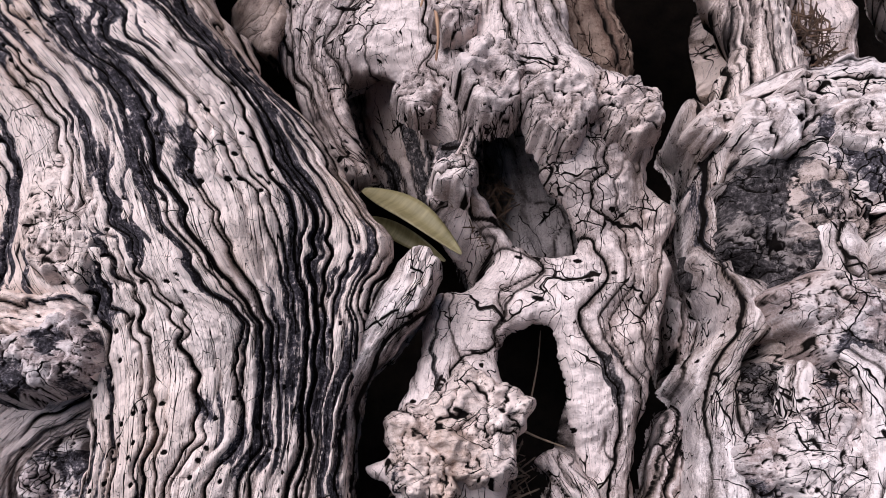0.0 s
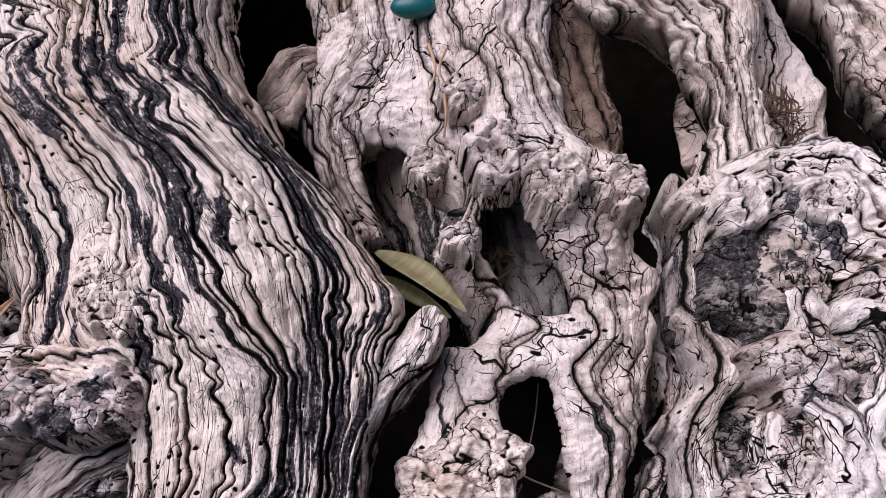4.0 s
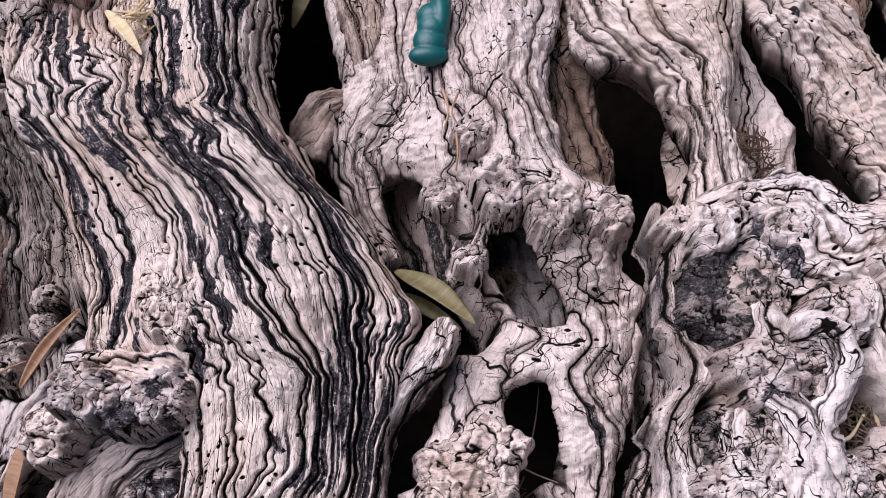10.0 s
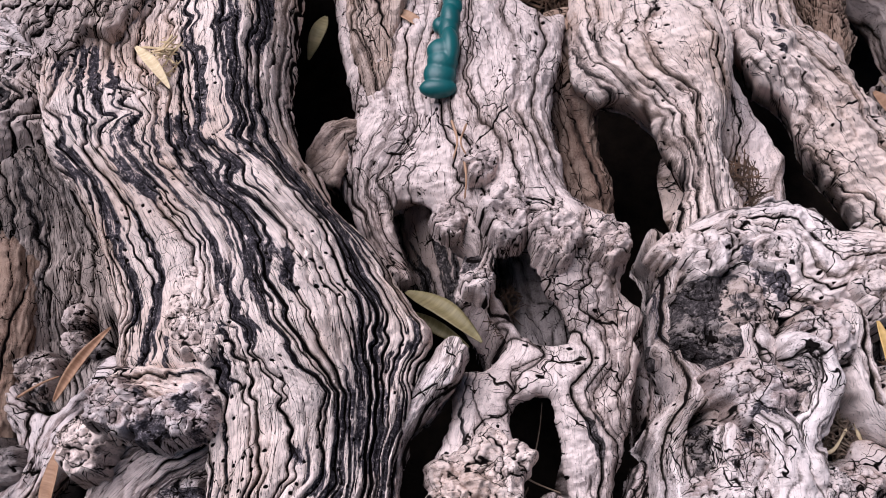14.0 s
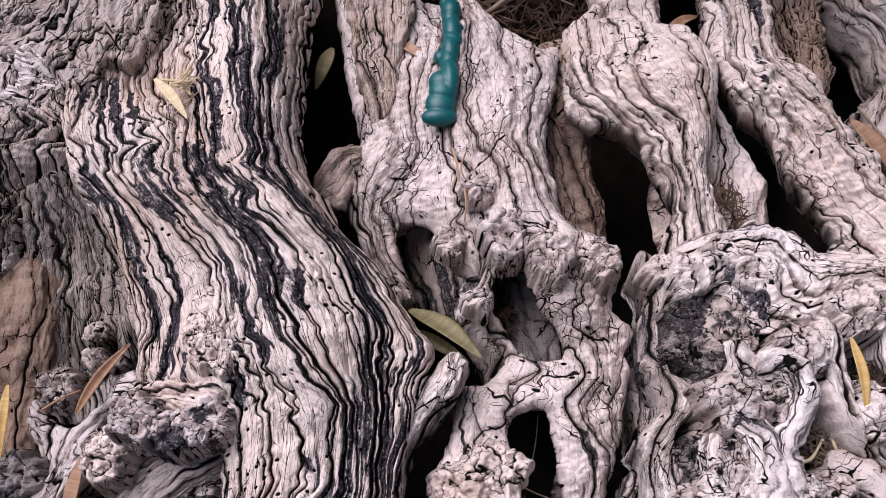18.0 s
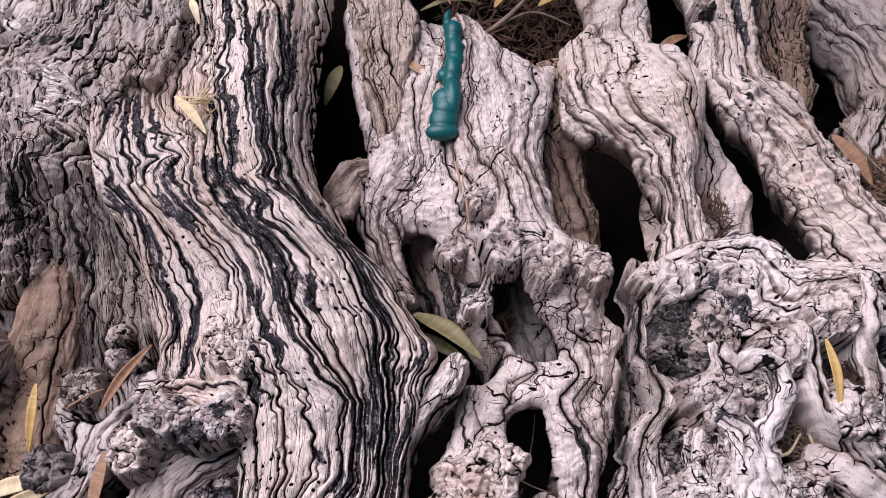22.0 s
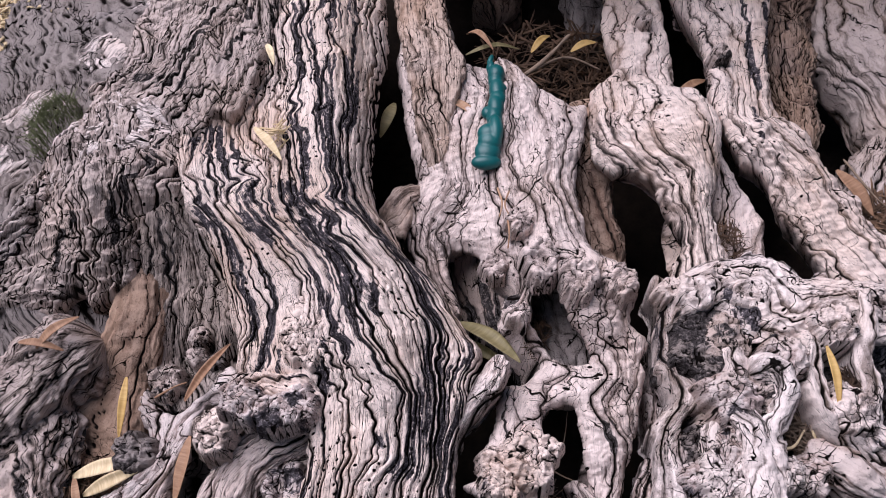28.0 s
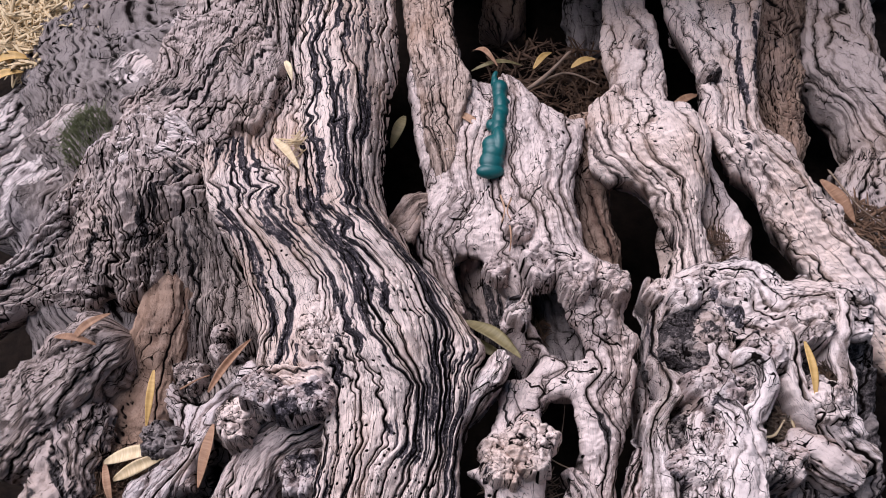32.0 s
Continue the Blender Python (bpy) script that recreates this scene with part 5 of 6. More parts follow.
slab("stem", PALE, stump, "checked", 63, 0.95, edge=0.018, stain_shade=0.05, fibre=0.35, drop=0.065, lump=0.007, ribs=0.0036, wave=0.018, finer=0.7, bend=0.012, check=0.5, gap=0.75,
    outline=rim((0.302, 0.698), (0.271, 0.480), (0.274, 0.431), (0.293, 0.350), (0.284, 0.272), (0.291, 0.215), (0.306, 0.172), (0.333, 0.151),
            (0.345, 0.106), (0.369, 0.066), (0.393, 0.014), (0.425, -0.049), (0.480, -0.140), (0.562, -0.137), (0.528, 0.014), (0.485, 0.072),
            (0.448, 0.100), (0.445, 0.123), (0.421, 0.144), (0.403, 0.180), (0.386, 0.216), (0.361, 0.240), (0.384, 0.365), (0.417, 0.483),
            (0.464, 0.700)),
    guides=[
        grain(0, (0.322, 0.676, -0.060), (0.294, 0.474, -0.040), (0.298, 0.322, -0.020), (0.299, 0.214, -0.006), (0.331, 0.167, -0.012),
            (0.359, 0.100, -0.028), (0.405, 0.019, -0.034), (0.475, -0.103, -0.040)),
        grain(0.04, (0.420, 0.676, -0.060), (0.376, 0.450, -0.038), (0.352, 0.302, -0.020), (0.349, 0.219, -0.004), (0.382, 0.174, -0.016),
            (0.407, 0.125, -0.030), (0.458, 0.060, -0.040), (0.531, -0.059, -0.050)),
    ],
    strokes=[
        stroke(0.0057, (0.379, 0.552), (0.357, 0.403), (0.343, 0.267)),
        stroke(0.0062, (0.399, 0.451), (0.370, 0.325)),
        stroke(0.0042, (0.327, 0.233), (0.330, 0.181)),
        stroke(0.0073, (0.314, 0.339), (0.315, 0.322)),
    ],
    dents=[(0.295, 0.178, 0.009, -0.008), (0.332, 0.199, 0.009, -0.008)],
)
root("stem", [
    (0.471, 0.632, -0.100, 0.054, 0.042), (0.437, 0.421, -0.088, 0.039, 0.042), (0.412, 0.269, -0.062, 0.027, 0.042),
    (0.401, 0.194, -0.045, 0.020, 0.036),
], BROWN, stump, "folded", 64, 1.2, merge=0.01)
root("far_stem", [
    (0.593, 0.662, -0.115, 0.060, 0.050), (0.565, 0.477, -0.112, 0.056, 0.050), (0.573, 0.349, -0.102, 0.053, 0.050),
    (0.611, 0.237, -0.095, 0.057, 0.050),
], GREYB, stump, "smooth", 65, 1.4, check=0.5, ribs=0.003, finer=0.8)
root("far_stem", [
    (0.631, 0.298, -0.100, 0.059, 0.050), (0.538, 0.188, -0.105, 0.043, 0.042), (0.503, 0.096, -0.110, 0.038, 0.042),
], GREYB, stump, "gnarly", 66, 1.6)
root("far_stem", [
    (0.077, 0.921, -0.250, 0.037, 0.036), (0.065, 0.759, -0.240, 0.033, 0.034), (0.053, 0.591, -0.235, 0.033, 0.034),
], BROWN, stump, "smooth", 67, 2)
root("far_stem", [
    (0.199, 0.766, -0.170, 0.037, 0.040), (0.189, 0.600, -0.165, 0.033, 0.038), (0.183, 0.486, -0.160, 0.028, 0.036),
], DUSK, stump, "smooth", 68, 2)

# ---- walls added behind and above, to keep light out of the hollow ----
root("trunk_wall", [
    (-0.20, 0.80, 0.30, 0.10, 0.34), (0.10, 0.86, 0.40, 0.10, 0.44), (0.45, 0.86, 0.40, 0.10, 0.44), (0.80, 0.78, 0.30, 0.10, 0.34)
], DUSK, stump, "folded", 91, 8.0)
# unseen lintel over the hollow, added to block the sky
root("trunk_wall", [
    (-0.08, 0.66, 0.34, 0.12, 0.14), (0.06, 0.64, 0.36, 0.12, 0.15), (0.20, 0.64, 0.36, 0.12, 0.15), (0.34, 0.66, 0.34, 0.12, 0.14)
], GREYB, stump, "folded", 92, 6.0)

# ---- burl ----
# crusted dark wood; its heavy stain also stands for shade between the lumps
slab("burl_core", DUSK, stump, "gnarly", 71, 1.0, edge=0.02, stain_shade=0.62, lump=0.012, warts=0.004, drop=0.065,
    outline=rim((0.194, -0.014), (0.220, 0.009), (0.269, 0.014), (0.333, -0.017), (0.385, -0.017), (0.421, -0.049), (0.416, -0.117), (0.367, -0.276),
            (0.152, -0.269), (0.174, -0.155), (0.212, -0.119), (0.187, -0.075)),
    guides=[
        grain(0, (0.201, -0.017, -0.018), (0.202, -0.069, -0.022), (0.209, -0.111, -0.018), (0.186, -0.157, -0.020), (0.171, -0.210, -0.028)),
        grain(0.05, (0.243, -0.014, -0.002), (0.237, -0.067, 0.002), (0.242, -0.114, -0.008), (0.230, -0.160, -0.010), (0.219, -0.213, -0.018)),
        grain(0.1, (0.309, -0.019, 0.007), (0.295, -0.070, 0.004), (0.285, -0.118, 0.004), (0.269, -0.163, -0.004), (0.257, -0.214, -0.012)),
        grain(0.16, (0.390, -0.030, 0.002), (0.370, -0.088, -0.008), (0.350, -0.136, -0.010), (0.320, -0.174, -0.028), (0.310, -0.217, -0.008)),
    ],
    strokes=[
        stroke(0.0177, (0.218, -0.042), (0.248, -0.058), (0.262, -0.088)),
        stroke(0.0125, (0.209, -0.061), (0.221, -0.107), (0.232, -0.123)),
        stroke(0.0135, (0.268, -0.112), (0.277, -0.145)),
    ],
    dents=[(0.270, -0.082, 0.015, 0.030), (0.314, -0.174, 0.023, 0.020), (0.221, -0.107, 0.016, 0.015), (0.251, -0.040, 0.006, 0.010)],
)
slab("burl_edge", SILVER, stump, "checked", 73, 0.8, edge=0.008, stain_shade=0.05, drop=0.065, lump=0.005, wave=0.034, finer=0.1, ribs=0.0016, bend=0.01, fibre=0.35,
    outline=rim((0.173, -0.002), (0.181, 0.007), (0.186, -0.002), (0.191, -0.010), (0.199, -0.002), (0.209, -0.012), (0.214, -0.030), (0.212, -0.052),
            (0.204, -0.044), (0.191, -0.047), (0.182, -0.056), (0.178, -0.084), (0.180, -0.106), (0.193, -0.119), (0.203, -0.136), (0.196, -0.149),
            (0.183, -0.152), (0.175, -0.166), (0.179, -0.180), (0.179, -0.201), (0.171, -0.270), (0.137, -0.269), (0.152, -0.185), (0.148, -0.162),
            (0.163, -0.146), (0.176, -0.138), (0.173, -0.119), (0.168, -0.089), (0.172, -0.049), (0.177, -0.024)),
    guides=[
        grain(0, (0.174, -0.007, 0.006), (0.175, -0.042, 0.022), (0.171, -0.082, 0.022), (0.178, -0.117, 0.030), (0.184, -0.139, 0.036),
            (0.165, -0.159, 0.030), (0.154, -0.195, 0.030), (0.144, -0.269, 0.026)),
        grain(0.022, (0.197, -0.014, 0.034), (0.184, -0.048, 0.038), (0.175, -0.085, 0.032), (0.187, -0.117, 0.038), (0.196, -0.138, 0.042),
            (0.175, -0.162, 0.036), (0.169, -0.196, 0.036), (0.162, -0.270, 0.030)),
    ],
    dents=[(0.201, -0.033, 0.014, -0.008)],
)
slab("burl_crown", SILVER, stump, "checked", 81, 0.85, edge=0.014, stain_shade=0.08, drop=0.06, lump=0.009, ribs=0.0018, wave=0.020, finer=0.4, warts=0.003, bend=0.02,
    outline=rim((0.202, -0.007), (0.221, 0.015), (0.262, 0.023), (0.282, 0.035), (0.293, 0.025), (0.319, 0.016), (0.327, -0.006), (0.346, 0.001),
            (0.356, -0.012), (0.397, -0.019), (0.412, -0.032), (0.392, -0.085), (0.361, -0.079), (0.358, -0.060), (0.344, -0.049), (0.323, -0.056),
            (0.309, -0.070), (0.300, -0.090), (0.273, -0.083), (0.245, -0.086), (0.232, -0.066), (0.221, -0.046), (0.220, -0.027)),
    guides=[
        grain(0, (0.214, 0.003, 0.025), (0.260, 0.011, 0.020), (0.295, 0.004, 0.028), (0.319, -0.020, 0.040), (0.364, -0.033, 0.050),
            (0.397, -0.046, 0.045)),
        grain(0.03, (0.219, -0.024, 0.044), (0.242, -0.027, 0.050), (0.273, -0.042, 0.060), (0.300, -0.058, 0.063), (0.337, -0.046, 0.060),
            (0.374, -0.067, 0.050)),
        grain(0.058, (0.224, -0.050, 0.048), (0.244, -0.077, 0.058), (0.272, -0.079, 0.066), (0.295, -0.086, 0.066)),
    ],
    strokes=[
        stroke(0.0083, (0.232, -0.034), (0.255, -0.061)),
        stroke(0.0094, (0.241, -0.051), (0.248, -0.077)),
        stroke(0.0052, (0.345, -0.051), (0.351, -0.070)),
    ],
    dents=[(0.297, -0.024, 0.005, 0.008), (0.233, -0.015, 0.011, -0.005), (0.269, -0.029, 0.011, -0.005)],
)
slab("burl_root", SILVER, stump, "striped", 74, 0.8, edge=0.012, stain_shade=0.0, wave=0.016, pits=0.4, fibre=0.4, drop=0.06,
    outline=rim((0.293, -0.078), (0.308, -0.082), (0.309, -0.106), (0.307, -0.139), (0.317, -0.160), (0.335, -0.173), (0.375, -0.194), (0.370, -0.218),
            (0.332, -0.190), (0.305, -0.179), (0.292, -0.162), (0.284, -0.137), (0.286, -0.110)),
    guides=[
        grain(0, (0.292, -0.089, 0.066), (0.285, -0.125, 0.068), (0.291, -0.160, 0.060), (0.316, -0.184, 0.050), (0.358, -0.209, 0.040)),
        grain(0.02, (0.302, -0.089, 0.066), (0.299, -0.126, 0.068), (0.306, -0.156, 0.060), (0.331, -0.179, 0.050), (0.365, -0.201, 0.040)),
    ],
)
root("burl_strand", [
    (0.237, -0.120, 0.072, 0.005, 0.020), (0.254, -0.118, 0.078, 0.007, 0.024), (0.263, -0.136, 0.080, 0.007, 0.024), (0.257, -0.154, 0.078, 0.007, 0.024), (0.245, -0.174, 0.074, 0.008, 0.026), (0.246, -0.195, 0.070, 0.008, 0.026), (0.239, -0.273, 0.064, 0.009, 0.026),
], SILVER, stump, "checked", 76, 0.75, lump=0.004, stain_shade=0.02, merge=0.008)
root("burl_strand", [
    (0.210, -0.151, 0.064, 0.005, 0.020), (0.222, -0.162, 0.072, 0.008, 0.024), (0.228, -0.177, 0.074, 0.011, 0.026), (0.228, -0.199, 0.072, 0.013, 0.026), (0.218, -0.272, 0.064, 0.015, 0.026),
], SILVER, stump, "checked", 77, 0.75, lump=0.004, stain_shade=0.03, merge=0.008)
root("burl_strand", [
    (0.228, -0.094, 0.060, 0.004, 0.016), (0.226, -0.109, 0.064, 0.005, 0.018), (0.224, -0.129, 0.064, 0.004, 0.018),
], SILVER, stump, "checked", 78, 0.8, lump=0.003, merge=0.006)
root("burl_strand", [
    (0.203, -0.167, 0.054, 0.005, 0.020), (0.197, -0.184, 0.058, 0.006, 0.020), (0.201, -0.204, 0.058, 0.009, 0.022), (0.196, -0.271, 0.054, 0.012, 0.022),
], SILVER, stump, "gnarly", 79, 0.8, lump=0.005, stain_shade=0.1, merge=0.008)
root("burl_ridge", [
    (0.365, -0.038, 0.052, 0.006, 0.030), (0.361, -0.070, 0.060, 0.007, 0.030), (0.351, -0.099, 0.062, 0.008, 0.030), (0.352, -0.130, 0.060, 0.010, 0.030), (0.343, -0.158, 0.054, 0.014, 0.030), (0.346, -0.187, 0.050, 0.014, 0.030),
], SILVER, stump, "smooth", 72, 0.8, stain_shade=0.02)
root("burl_ridge", [
    (0.295, -0.184, 0.030, 0.007, 0.030), (0.313, -0.192, 0.036, 0.010, 0.030), (0.333, -0.206, 0.040, 0.014, 0.030), (0.357, -0.222, 0.036, 0.015, 0.030),
], GREYW, stump, "checked", 80, 0.9, stain_shade=0.05)

grow_roots()

# ---- knots ----
burl("knot", 0.203, -0.082, 0.050, 0.026, DUSK, stump, 600, flat=0.8, stain_shade=0.6, tall=1.25, size=0.009, sink=0.03)
burl("knot", 0.225, -0.088, 0.058, 0.022, GREYB, stump, 607, flat=0.9, stain_shade=0.5, tall=1.35, size=0.009, sink=0.03)
burl("knot", 0.209, -0.114, 0.046, 0.016, DUSK, stump, 614, flat=0.9, stain_shade=0.5, size=0.007, sink=0.03)
burl("knot", 0.217, -0.141, 0.076, 0.024, GREYW, stump, 621, flat=1.0, hollow=0.12, stain_shade=0.22, size=0.010, sink=0.03)
burl("knot", 0.252, -0.130, 0.066, 0.021, GREYB, stump, 628, flat=0.9, stain_shade=0.45, tall=1.3, size=0.009, sink=0.03)
burl("knot", 0.246, -0.162, 0.062, 0.018, GREYB, stump, 635, flat=0.9, stain_shade=0.5, size=0.007, sink=0.03)
burl("knot", 0.271, -0.107, 0.078, 0.021, GREYW, stump, 642, flat=0.9, stain_shade=0.06, size=0.011, sink=0.03)
burl("knot", 0.324, -0.074, 0.074, 0.020, SILVER, stump, 649, flat=0.8, stain_shade=0.12, size=0.010, sink=0.03)
burl("knot", 0.190, -0.181, 0.046, 0.017, DUSK, stump, 656, hollow=0.5, stain_shade=0.45, size=0.007, sink=0.03)
burl("knot", 0.211, -0.187, 0.066, 0.019, GREYW, stump, 663, flat=0.9, stain_shade=0.35, size=0.008, sink=0.03)
burl("knot", 0.204, -0.208, 0.064, 0.023, SILVER, stump, 670, flat=0.9, stain_shade=0.12, size=0.009, sink=0.03)
burl("knot", 0.186, -0.210, 0.050, 0.018, GREYW, stump, 677, flat=0.9, stain_shade=0.25, size=0.008, sink=0.03)
burl("knot", 0.253, -0.208, 0.064, 0.018, SILVER, stump, 684, flat=0.9, stain_shade=0.08, size=0.010, sink=0.03)
burl("knot", 0.280, -0.208, 0.056, 0.018, GREYW, stump, 691, flat=0.9, stain_shade=0.25, size=0.010, sink=0.03)
burl("knot", 0.222, -0.215, 0.066, 0.018, SILVER, stump, 692, flat=0.9, stain_shade=0.1, size=0.009, sink=0.03)
burl("knot", 0.182, -0.026, 0.046, 0.012, SILVER, stump, 698, flat=0.7, stain_shade=0.0, size=0.010)
burl("knot", 0.204, -0.035, 0.056, 0.017, SILVER, stump, 699, flat=0.6, stain_shade=0.02, size=0.013, sink=0.03)
burl("knot", 0.207, -0.159, 0.046, 0.016, GREYB, stump, 705, flat=0.9, stain_shade=0.35, size=0.008, sink=0.03)
burl("knot", 0.325, -0.153, 0.070, 0.021, SILVER, stump, 712, flat=0.8, stain_shade=0.0, size=0.016, rough=0.5, sink=0.03)
burl("knot", 0.254, -0.039, 0.062, 0.016, SILVER, stump, 719, flat=0.4, hollow=0.2, stain_shade=0.1, size=0.009, sink=0.03)
burl("knot", 0.229, -0.022, 0.058, 0.016, SILVER, stump, 726, flat=0.5, stain_shade=0.05, size=0.010, sink=0.03)
burl("knot", 0.057, 0.013, 0.042, 0.018, CREAM, stump, 200, flat=0.6, hollow=0.45, stain_shade=0.12, size=0.009, tall=1.15)
burl("knot", 0.094, -0.007, 0.046, 0.018, CREAM, stump, 207, flat=0.7, stain_shade=0.0, size=0.010, tall=1.2)
burl("knot", 0.134, -0.012, 0.042, 0.017, CREAM, stump, 214, flat=0.6, hollow=0.2, stain_shade=0.12, size=0.008)
burl("knot", 0.035, -0.033, 0.006, 0.011, SILVER, stump, 221, flat=0.8, stain_shade=0.0, size=0.010)
burl("knot", 0.038, -0.182, 0.018, 0.026, PALE, stump, 242, flat=0.6, hollow=0.15, stain_shade=0.12, size=0.011)
burl("knot", 0.014, -0.190, 0.010, 0.024, PALE, stump, 249, flat=0.7, hollow=0.2, stain_shade=0.16, size=0.010)
burl("knot", 0.012, -0.203, 0.010, 0.018, PALE, stump, 256, flat=0.7, stain_shade=0.15, size=0.008)
burl("knot", 0.037, -0.201, 0.014, 0.012, PALE, stump, 263, flat=0.7, stain_shade=0.0, size=0.012, rough=0.6)
burl("knot", 0.040, 0.071, 0.012, 0.014, CREAM, stump, 270, flat=0.4, stain_shade=0.0, size=0.008)
burl("knot", 0.014, 0.033, -0.020, 0.014, CREAM, stump, 277, flat=0.5, stain_shade=0.0, size=0.012, rough=0.6)
burl("knot", -0.309, -0.034, -0.054, 0.011, GREYB, stump, 312, flat=0.8, stain_shade=0.1, size=0.006)
burl("knot", -0.311, -0.054, -0.060, 0.011, GREYB, stump, 319, flat=0.8, stain_shade=0.15, size=0.006)
burl("knot", -0.290, -0.061, -0.064, 0.009, DUSK, stump, 326, flat=0.8, stain_shade=0.2, size=0.006)
burl("knot", -0.347, -0.077, -0.076, 0.018, GREYB, stump, 333, flat=0.5, hollow=0.35, stain_shade=0.15, size=0.008)
burl("knot", -0.237, -0.130, 0.032, 0.019, GREYW, stump, 284, flat=0.6, stain_shade=0.25, size=0.008)
burl("knot", -0.209, -0.140, 0.028, 0.016, GREYW, stump, 291, flat=0.7, hollow=0.4, stain_shade=0.4, size=0.007)
burl("knot", -0.182, -0.135, 0.030, 0.018, GREYW, stump, 298, flat=0.6, hollow=0.4, stain_shade=0.4, size=0.008)
burl("knot", -0.267, -0.153, 0.000, 0.018, PALE, stump, 305, flat=0.8, stain_shade=0.05, size=0.009, tall=1.2)
burl("knot", -0.180, -0.066, 0.036, 0.020, PALE, stump, 347, flat=0.16, stain_shade=0.0, size=0.009, tall=1.6, rough=0.7)
burl("knot", -0.367, -0.156, -0.069, 0.021, DUSK, stump, 340, flat=0.6, stain_shade=0.4, size=0.010)
burl("knot", -0.428, -0.111, -0.104, 0.021, DUSK, stump, 368, hollow=0.8, stain_shade=0.5)
burl("knot", -0.199, -0.203, -0.024, 0.023, GREYW, stump, 375, hollow=0.6, stain_shade=0.4, size=0.009)
burl("knot", -0.406, 0.236, 0.006, 0.011, GREYB, stump, 382, flat=0.6, stain_shade=0.2, size=0.008)
burl("knot", -0.445, 0.232, -0.006, 0.014, GREYW, stump, 389, flat=0.6, stain_shade=0.1, size=0.008)
burl("knot", 0.226, 0.399, -0.029, 0.010, GREYB, stump, 396, hollow=0.5, stain_shade=0.2, size=0.007)
burl("knot", 0.302, 0.313, 0.004, 0.011, GREYB, stump, 403, hollow=0.2, stain_shade=0.35, size=0.007)

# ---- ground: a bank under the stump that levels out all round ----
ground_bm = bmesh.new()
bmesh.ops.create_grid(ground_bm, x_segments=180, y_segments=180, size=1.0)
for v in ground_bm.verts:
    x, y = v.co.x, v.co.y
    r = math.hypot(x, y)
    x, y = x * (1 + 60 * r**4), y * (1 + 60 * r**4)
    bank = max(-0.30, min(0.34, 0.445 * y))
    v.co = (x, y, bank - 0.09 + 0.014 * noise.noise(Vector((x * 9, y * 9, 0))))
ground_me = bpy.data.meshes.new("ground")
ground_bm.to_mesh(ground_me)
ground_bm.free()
ground_me.materials.append(SOIL_SHADE)
ground = tagged(new("ground", ground_me), "earth under the stump, coloured near black for the shade in the gaps", "ground", kind="structure")

# ---- fallen leaves, twigs and litter ----
leaf("olive_leaf", (-0.252, 0.177, 0.034), (-0.218, 0.129, 0.040), 0.0095, LEAF, "pale straw olive leaf lying in a furrow of the ridge", bend=0.05)
leaf("olive_leaf", (-0.025, -0.019, -0.060), (0.036, -0.075, -0.036), 0.0195, LEAF_GREEN, "fading olive green leaf wedged in the dark cleft", bend=0.06, turn=-0.3)
leaf("olive_leaf", (-0.022, -0.033, -0.078), (0.027, -0.073, -0.058), 0.0118, LEAF_GREEN, "fading olive leaf under another in the cleft", bend=0.04, turn=0.5)
leaf("olive_leaf", (-0.382, -0.079, -0.062), (-0.387, -0.140, -0.078), 0.0083, LEAF_YELLOW, "yellow olive leaf standing in the hollow", bend=0.08)
leaf("olive_leaf", (-0.434, -0.177, -0.096), (-0.357, -0.165, -0.084), 0.0154, LEAF, "straw coloured dry leaf on the hollow floor", bend=0.06)
leaf("olive_leaf", (-0.420, -0.196, -0.098), (-0.352, -0.171, -0.080), 0.0140, LEAF, "straw coloured dry leaf beside another in the hollow", bend=0.05, turn=0.3)
leaf("olive_leaf", (-0.432, -0.176, -0.096), (-0.417, -0.226, -0.100), 0.0082, LEAF_BROWN, "narrow brown dry leaf on the hollow floor")
leaf("olive_leaf", (-0.310, -0.112, -0.042), (-0.265, -0.056, -0.028), 0.0089, LEAF_BROWN, "rolled brown dry leaf leaning over the hollow", bend=0.03, curl=0.8)
leaf("olive_leaf", (-0.297, -0.150, -0.034), (-0.311, -0.213, -0.052), 0.0143, LEAF_BROWN, "reddish brown dry leaf tucked beside the pale root", bend=0.04, turn=0.4)
leaf("olive_leaf", (0.306, -0.099, 0.078), (0.308, -0.154, 0.068), 0.0075, LEAF_YELLOW, "yellow green leaf in the burl hollow", bend=0.06)
leaf("olive_leaf", (0.427, 0.165, -0.038), (0.460, 0.107, -0.048), 0.0183, LEAF_BROWN, "orange brown leaf behind the stem", bend=0.05)
leaf("olive_leaf", (0.138, 0.400, -0.100), (0.174, 0.411, -0.095), 0.0105, LEAF_YELLOW, "yellow leaf on the litter in the hollow")
leaf("olive_leaf", (0.082, 0.394, -0.095), (0.112, 0.428, -0.100), 0.0095, LEAF_YELLOW, "ochre leaf on the litter in the hollow")
leaf("olive_leaf", (-0.010, 0.360, -0.060), (0.063, 0.376, -0.070), 0.0065, LEAF_GREEN, "green leaf lying across the rim")
leaf("olive_leaf", (-0.008, 0.395, -0.060), (0.024, 0.355, -0.045), 0.0085, LEAF_BROWN, "grey brown curled leaf at the rim", curl=0.9, bend=0.2)
leaf("olive_leaf", (-0.469, -0.058, -0.030), (-0.428, -0.026, -0.024), 0.0096, LEAF_BROWN, "brown leaf caught on the low root")
leaf("olive_leaf", (-0.489, -0.051, -0.030), (-0.441, -0.061, -0.032), 0.0076, LEAF_BROWN, "thin brown leaf caught on the low root")
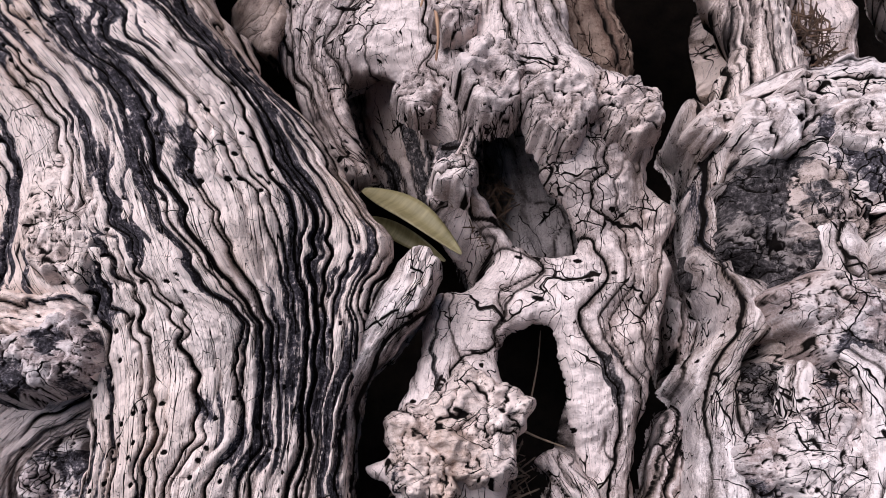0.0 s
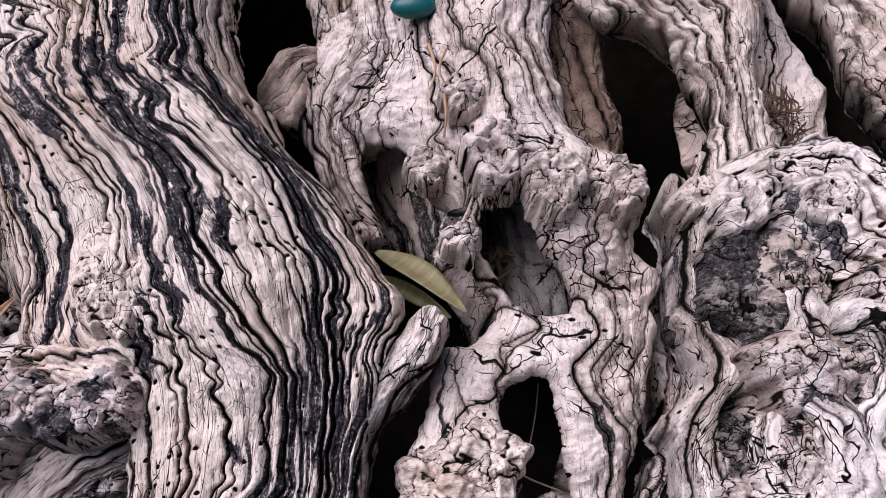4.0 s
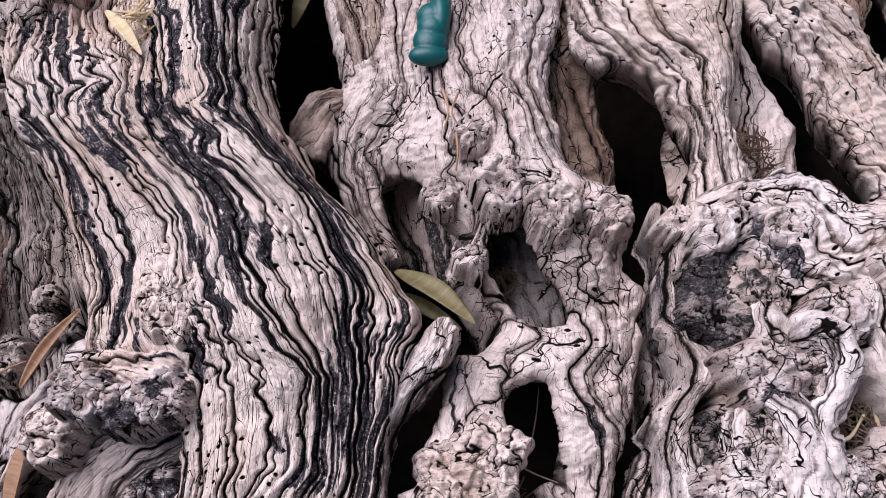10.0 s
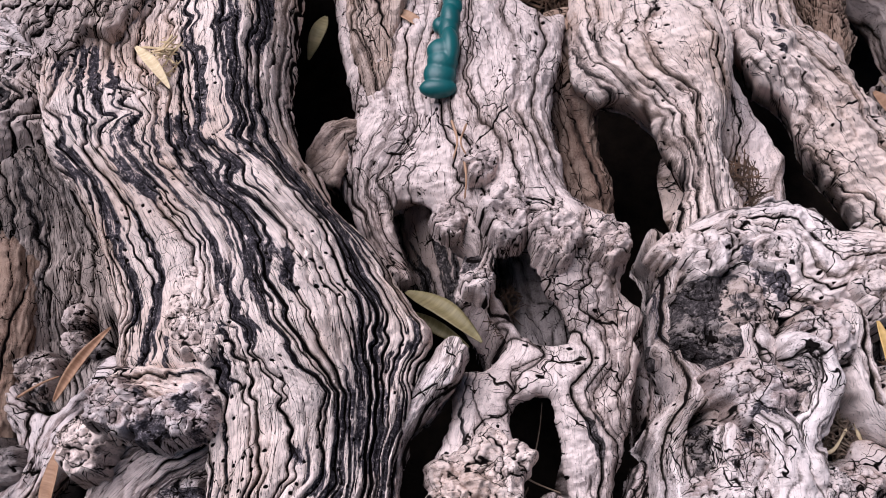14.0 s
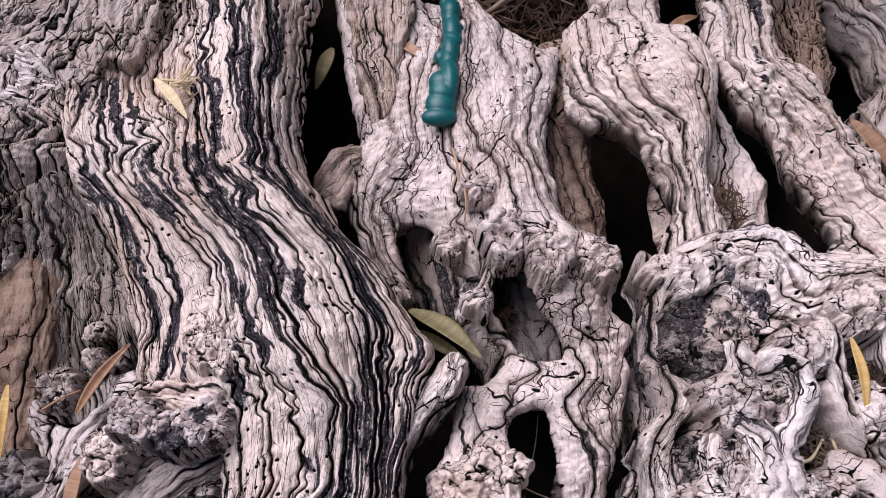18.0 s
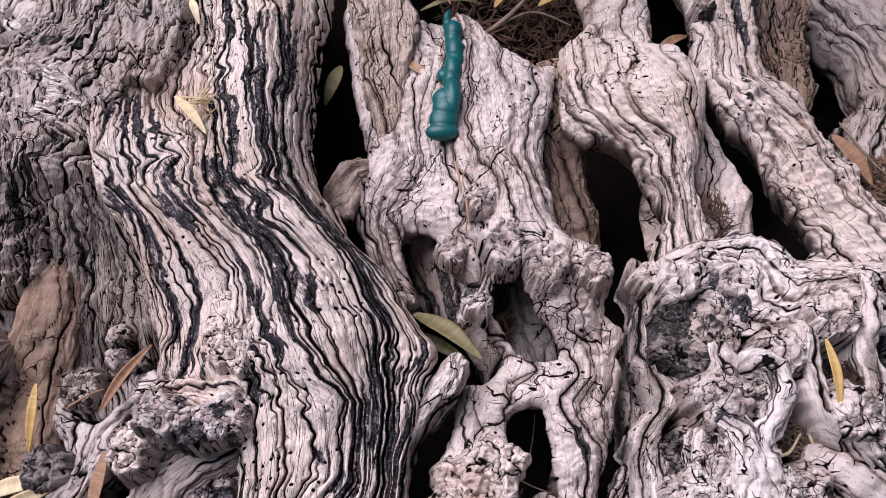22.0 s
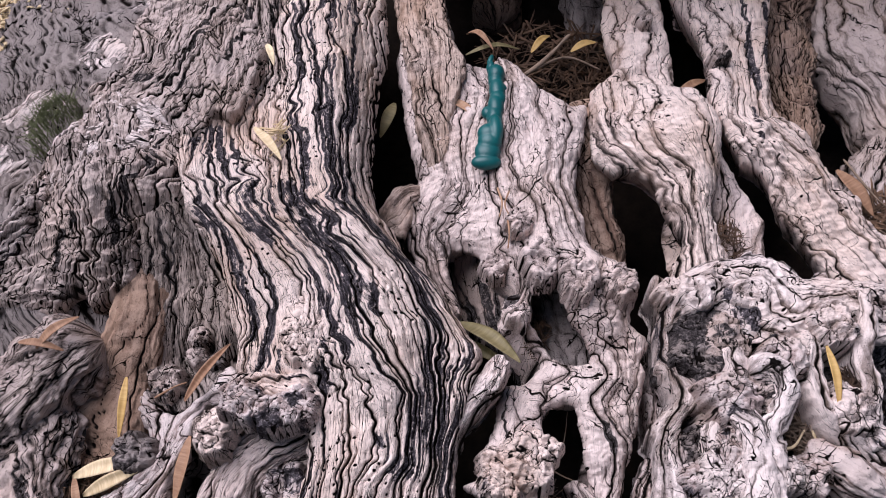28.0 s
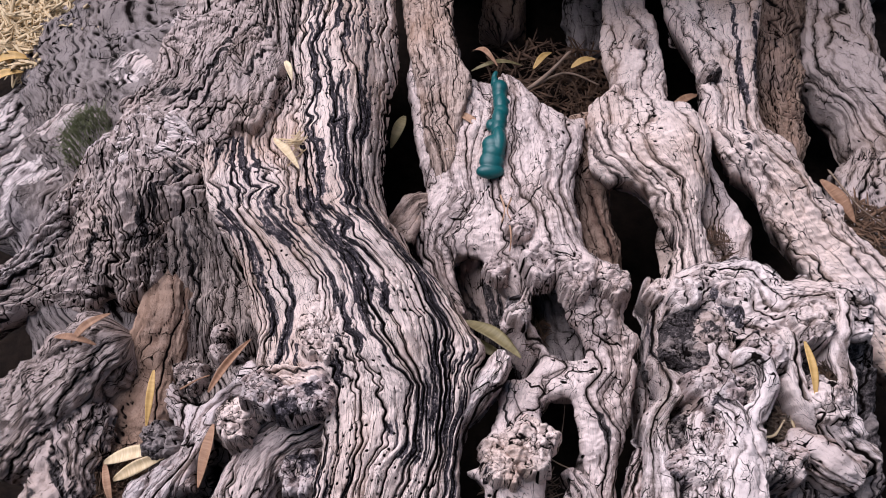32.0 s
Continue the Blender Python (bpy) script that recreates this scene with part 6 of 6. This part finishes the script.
leaf("olive_leaf", (-0.034, 0.269, -0.034), (0.002, 0.232, -0.026), 0.0104, LEAF_BROWN, "tan leaf under the teal figurine", bend=0.03)
leaf("olive_leaf", (-0.102, 0.283, -0.062), (-0.121, 0.236, -0.070), 0.0152, LEAF_GREEN, "grey green leaf in the cleft behind the ridge")
leaf("olive_leaf", (-0.251, 0.305, 0.024), (-0.241, 0.273, 0.024), 0.0079, LEAF, "small tan leaf on the ridge")
leaf("olive_leaf", (-0.725, 0.426, -0.120), (-0.672, 0.434, -0.120), 0.0170, LEAF_YELLOW, "golden leaf on the bank behind the stump")
leaf("olive_leaf", (-0.722, 0.385, -0.120), (-0.676, 0.408, -0.120), 0.0151, LEAF_YELLOW, "golden leaf beside another on the bank")
leaf("olive_leaf", (0.257, 0.294, -0.070), (0.308, 0.324, -0.070), 0.0109, LEAF_BROWN, "brown leaf between the stems")
twig("twig", [(0.079, -0.168, -0.090), (0.085, -0.141, -0.075), (0.087, -0.120, -0.060)], 0.0007, TWIG, "thin dark twig standing in the hole")
twig("twig", [(0.060, -0.173, -0.070), (0.077, -0.184, -0.070), (0.098, -0.193, -0.070)], 0.0009, TWIG, "thin dark twig across the hole")
twig("twig", [(-0.189, -0.088, 0.022), (-0.174, -0.087, 0.024), (-0.166, -0.080, 0.024)], 0.0009, LEAF, "curved straw stalk on the wood")
twig("twig", [(-0.346, -0.105, -0.054), (-0.327, -0.094, -0.052), (-0.314, -0.088, -0.054)], 0.0012, LEAF_BROWN, "short pale stalk in the knot")
twig("twig", [(0.418, 0.122, -0.060), (0.451, 0.110, -0.060), (0.492, 0.078, -0.060)], 0.0016, TWIG, "brown twig behind the stem")
twig("twig", [(0.452, 0.195, -0.060), (0.473, 0.133, -0.050), (0.503, 0.107, -0.055)], 0.0014, TWIG, "brown twig leaning behind the stem")
twig("twig", [(0.045, 0.345, -0.110), (0.094, 0.375, -0.095), (0.138, 0.423, -0.090)], 0.0035, TWIG, "grey brown stick in the litter")
twig("twig", [(0.069, 0.358, -0.100), (0.127, 0.385, -0.095), (0.175, 0.364, -0.095)], 0.0022, TWIG, "brown stick across the litter")
twig("twig", [(0.266, -0.182, 0.032), (0.277, -0.180, 0.034), (0.288, -0.166, 0.038)], 0.0014, LEAF, "pale twig in the burl pit")
twig("twig", [(0.294, -0.162, 0.040), (0.296, -0.174, 0.038), (0.304, -0.185, 0.034)], 0.0014, LEAF, "pale twig hanging in the burl pit")
twig("twig", [(0.027, 0.075, 0.010), (0.028, 0.054, 0.012), (0.026, 0.037, 0.008)], 0.0012, LEAF_BROWN, "dry stalk on the middle root")
litter("leaf_litter", 0.116, 0.405, -0.150, 0.102, 0.086, 700, 1, LITTER, "brown leaf and bark scraps in the hollow", 0.012)
litter("leaf_litter", -0.225, 0.166, 0.030, 0.008, 0.019, 36, 2, LEAF, "straw scraps in a furrow", 0.006)
litter("leaf_litter", -0.425, -0.198, -0.115, 0.045, 0.038, 500, 3, LITTER, "brown crumbs on the hollow floor", 0.007)
litter("leaf_litter", 0.339, -0.136, 0.040, 0.015, 0.024, 500, 4, LITTER, "crumbs in the burl hollow", 0.005)
litter("leaf_litter", 0.296, -0.171, 0.022, 0.019, 0.020, 300, 5, TWIG, "dark crumbs in the burl pit", 0.006)
litter("leaf_litter", 0.033, -0.208, -0.070, 0.043, 0.024, 260, 6, TWIG, "dark crumbs under the roots", 0.006)
litter("leaf_litter", 0.274, 0.057, -0.020, 0.017, 0.023, 160, 7, LITTER, "red brown crumbs behind the burl", 0.005)
litter("leaf_litter", 0.057, -0.035, -0.060, 0.015, 0.028, 160, 8, LITTER, "small seeds and crumbs in the knot hollow", 0.004)
# pale straw colour also stands in for sunlight on the bank
litter("leaf_litter", -0.658, 0.498, -0.135, 0.115, 0.083, 2200, 9, LEAF, "dry straw litter on the bank", 0.02)
litter("leaf_litter", 0.484, 0.102, -0.075, 0.043, 0.050, 300, 10, LITTER, "brown scraps behind the stem", 0.012)
twig("twig", [(0.018, 0.115, 0.006), (0.022, 0.092, 0.010), (0.018, 0.075, 0.009)], 0.0012, LEAF_BROWN, "dry stalk on the middle root")
twig("twig", [(0.031, 0.111, 0.006), (0.025, 0.089, 0.010), (0.034, 0.070, 0.010)], 0.0010, LEAF_BROWN, "dry stalk lying on the middle root")

# ---- moss and figurine ----
moss_clump(-0.529, 0.251, -0.075, 0.032, 0.050, 600, 4)
figurine([
    (0.008, 0.160, -0.012, 0.0175, 0.0096, 0.0090, 0),
    (0.010, 0.174, -0.011, 0.0153, 0.0156, 0.0100, 0),
    (0.013, 0.187, -0.009, 0.0146, 0.0145, 0.0110, 0),
    (0.013, 0.197, -0.008, 0.0147, 0.0133, 0.0110, 0),
    (0.020, 0.201, -0.006, 0.0093, 0.0213, 0.0110, 0),
    (0.020, 0.225, -0.014, 0.0097, 0.0178, 0.0100, 0),
    (0.022, 0.240, -0.014, 0.0098, 0.0181, 0.0100, 0),
    (0.025, 0.252, -0.015, 0.0105, 0.0126, 0.0090, 0),
    (0.025, 0.267, -0.017, 0.0099, 0.0200, 0.0100, 0),
    (0.031, 0.270, -0.018, 0.0064, 0.0064, 0.0070, 0),
    (0.025, 0.293, -0.019, 0.0108, 0.0139, 0.0120, 0),
    (0.024, 0.282, -0.019, 0.0093, 0.0145, 0.0100, 0),
    (0.019, 0.305, -0.021, 0.0058, 0.0104, 0.0070, 0),
    (0.019, 0.319, -0.023, 0.0037, 0.0098, 0.0040, -0.3),
    (0.011, 0.233, -0.016, 0.0063, 0.0083, 0.0070, 0),
], "small moulded teal plastic figurine lying on the root")
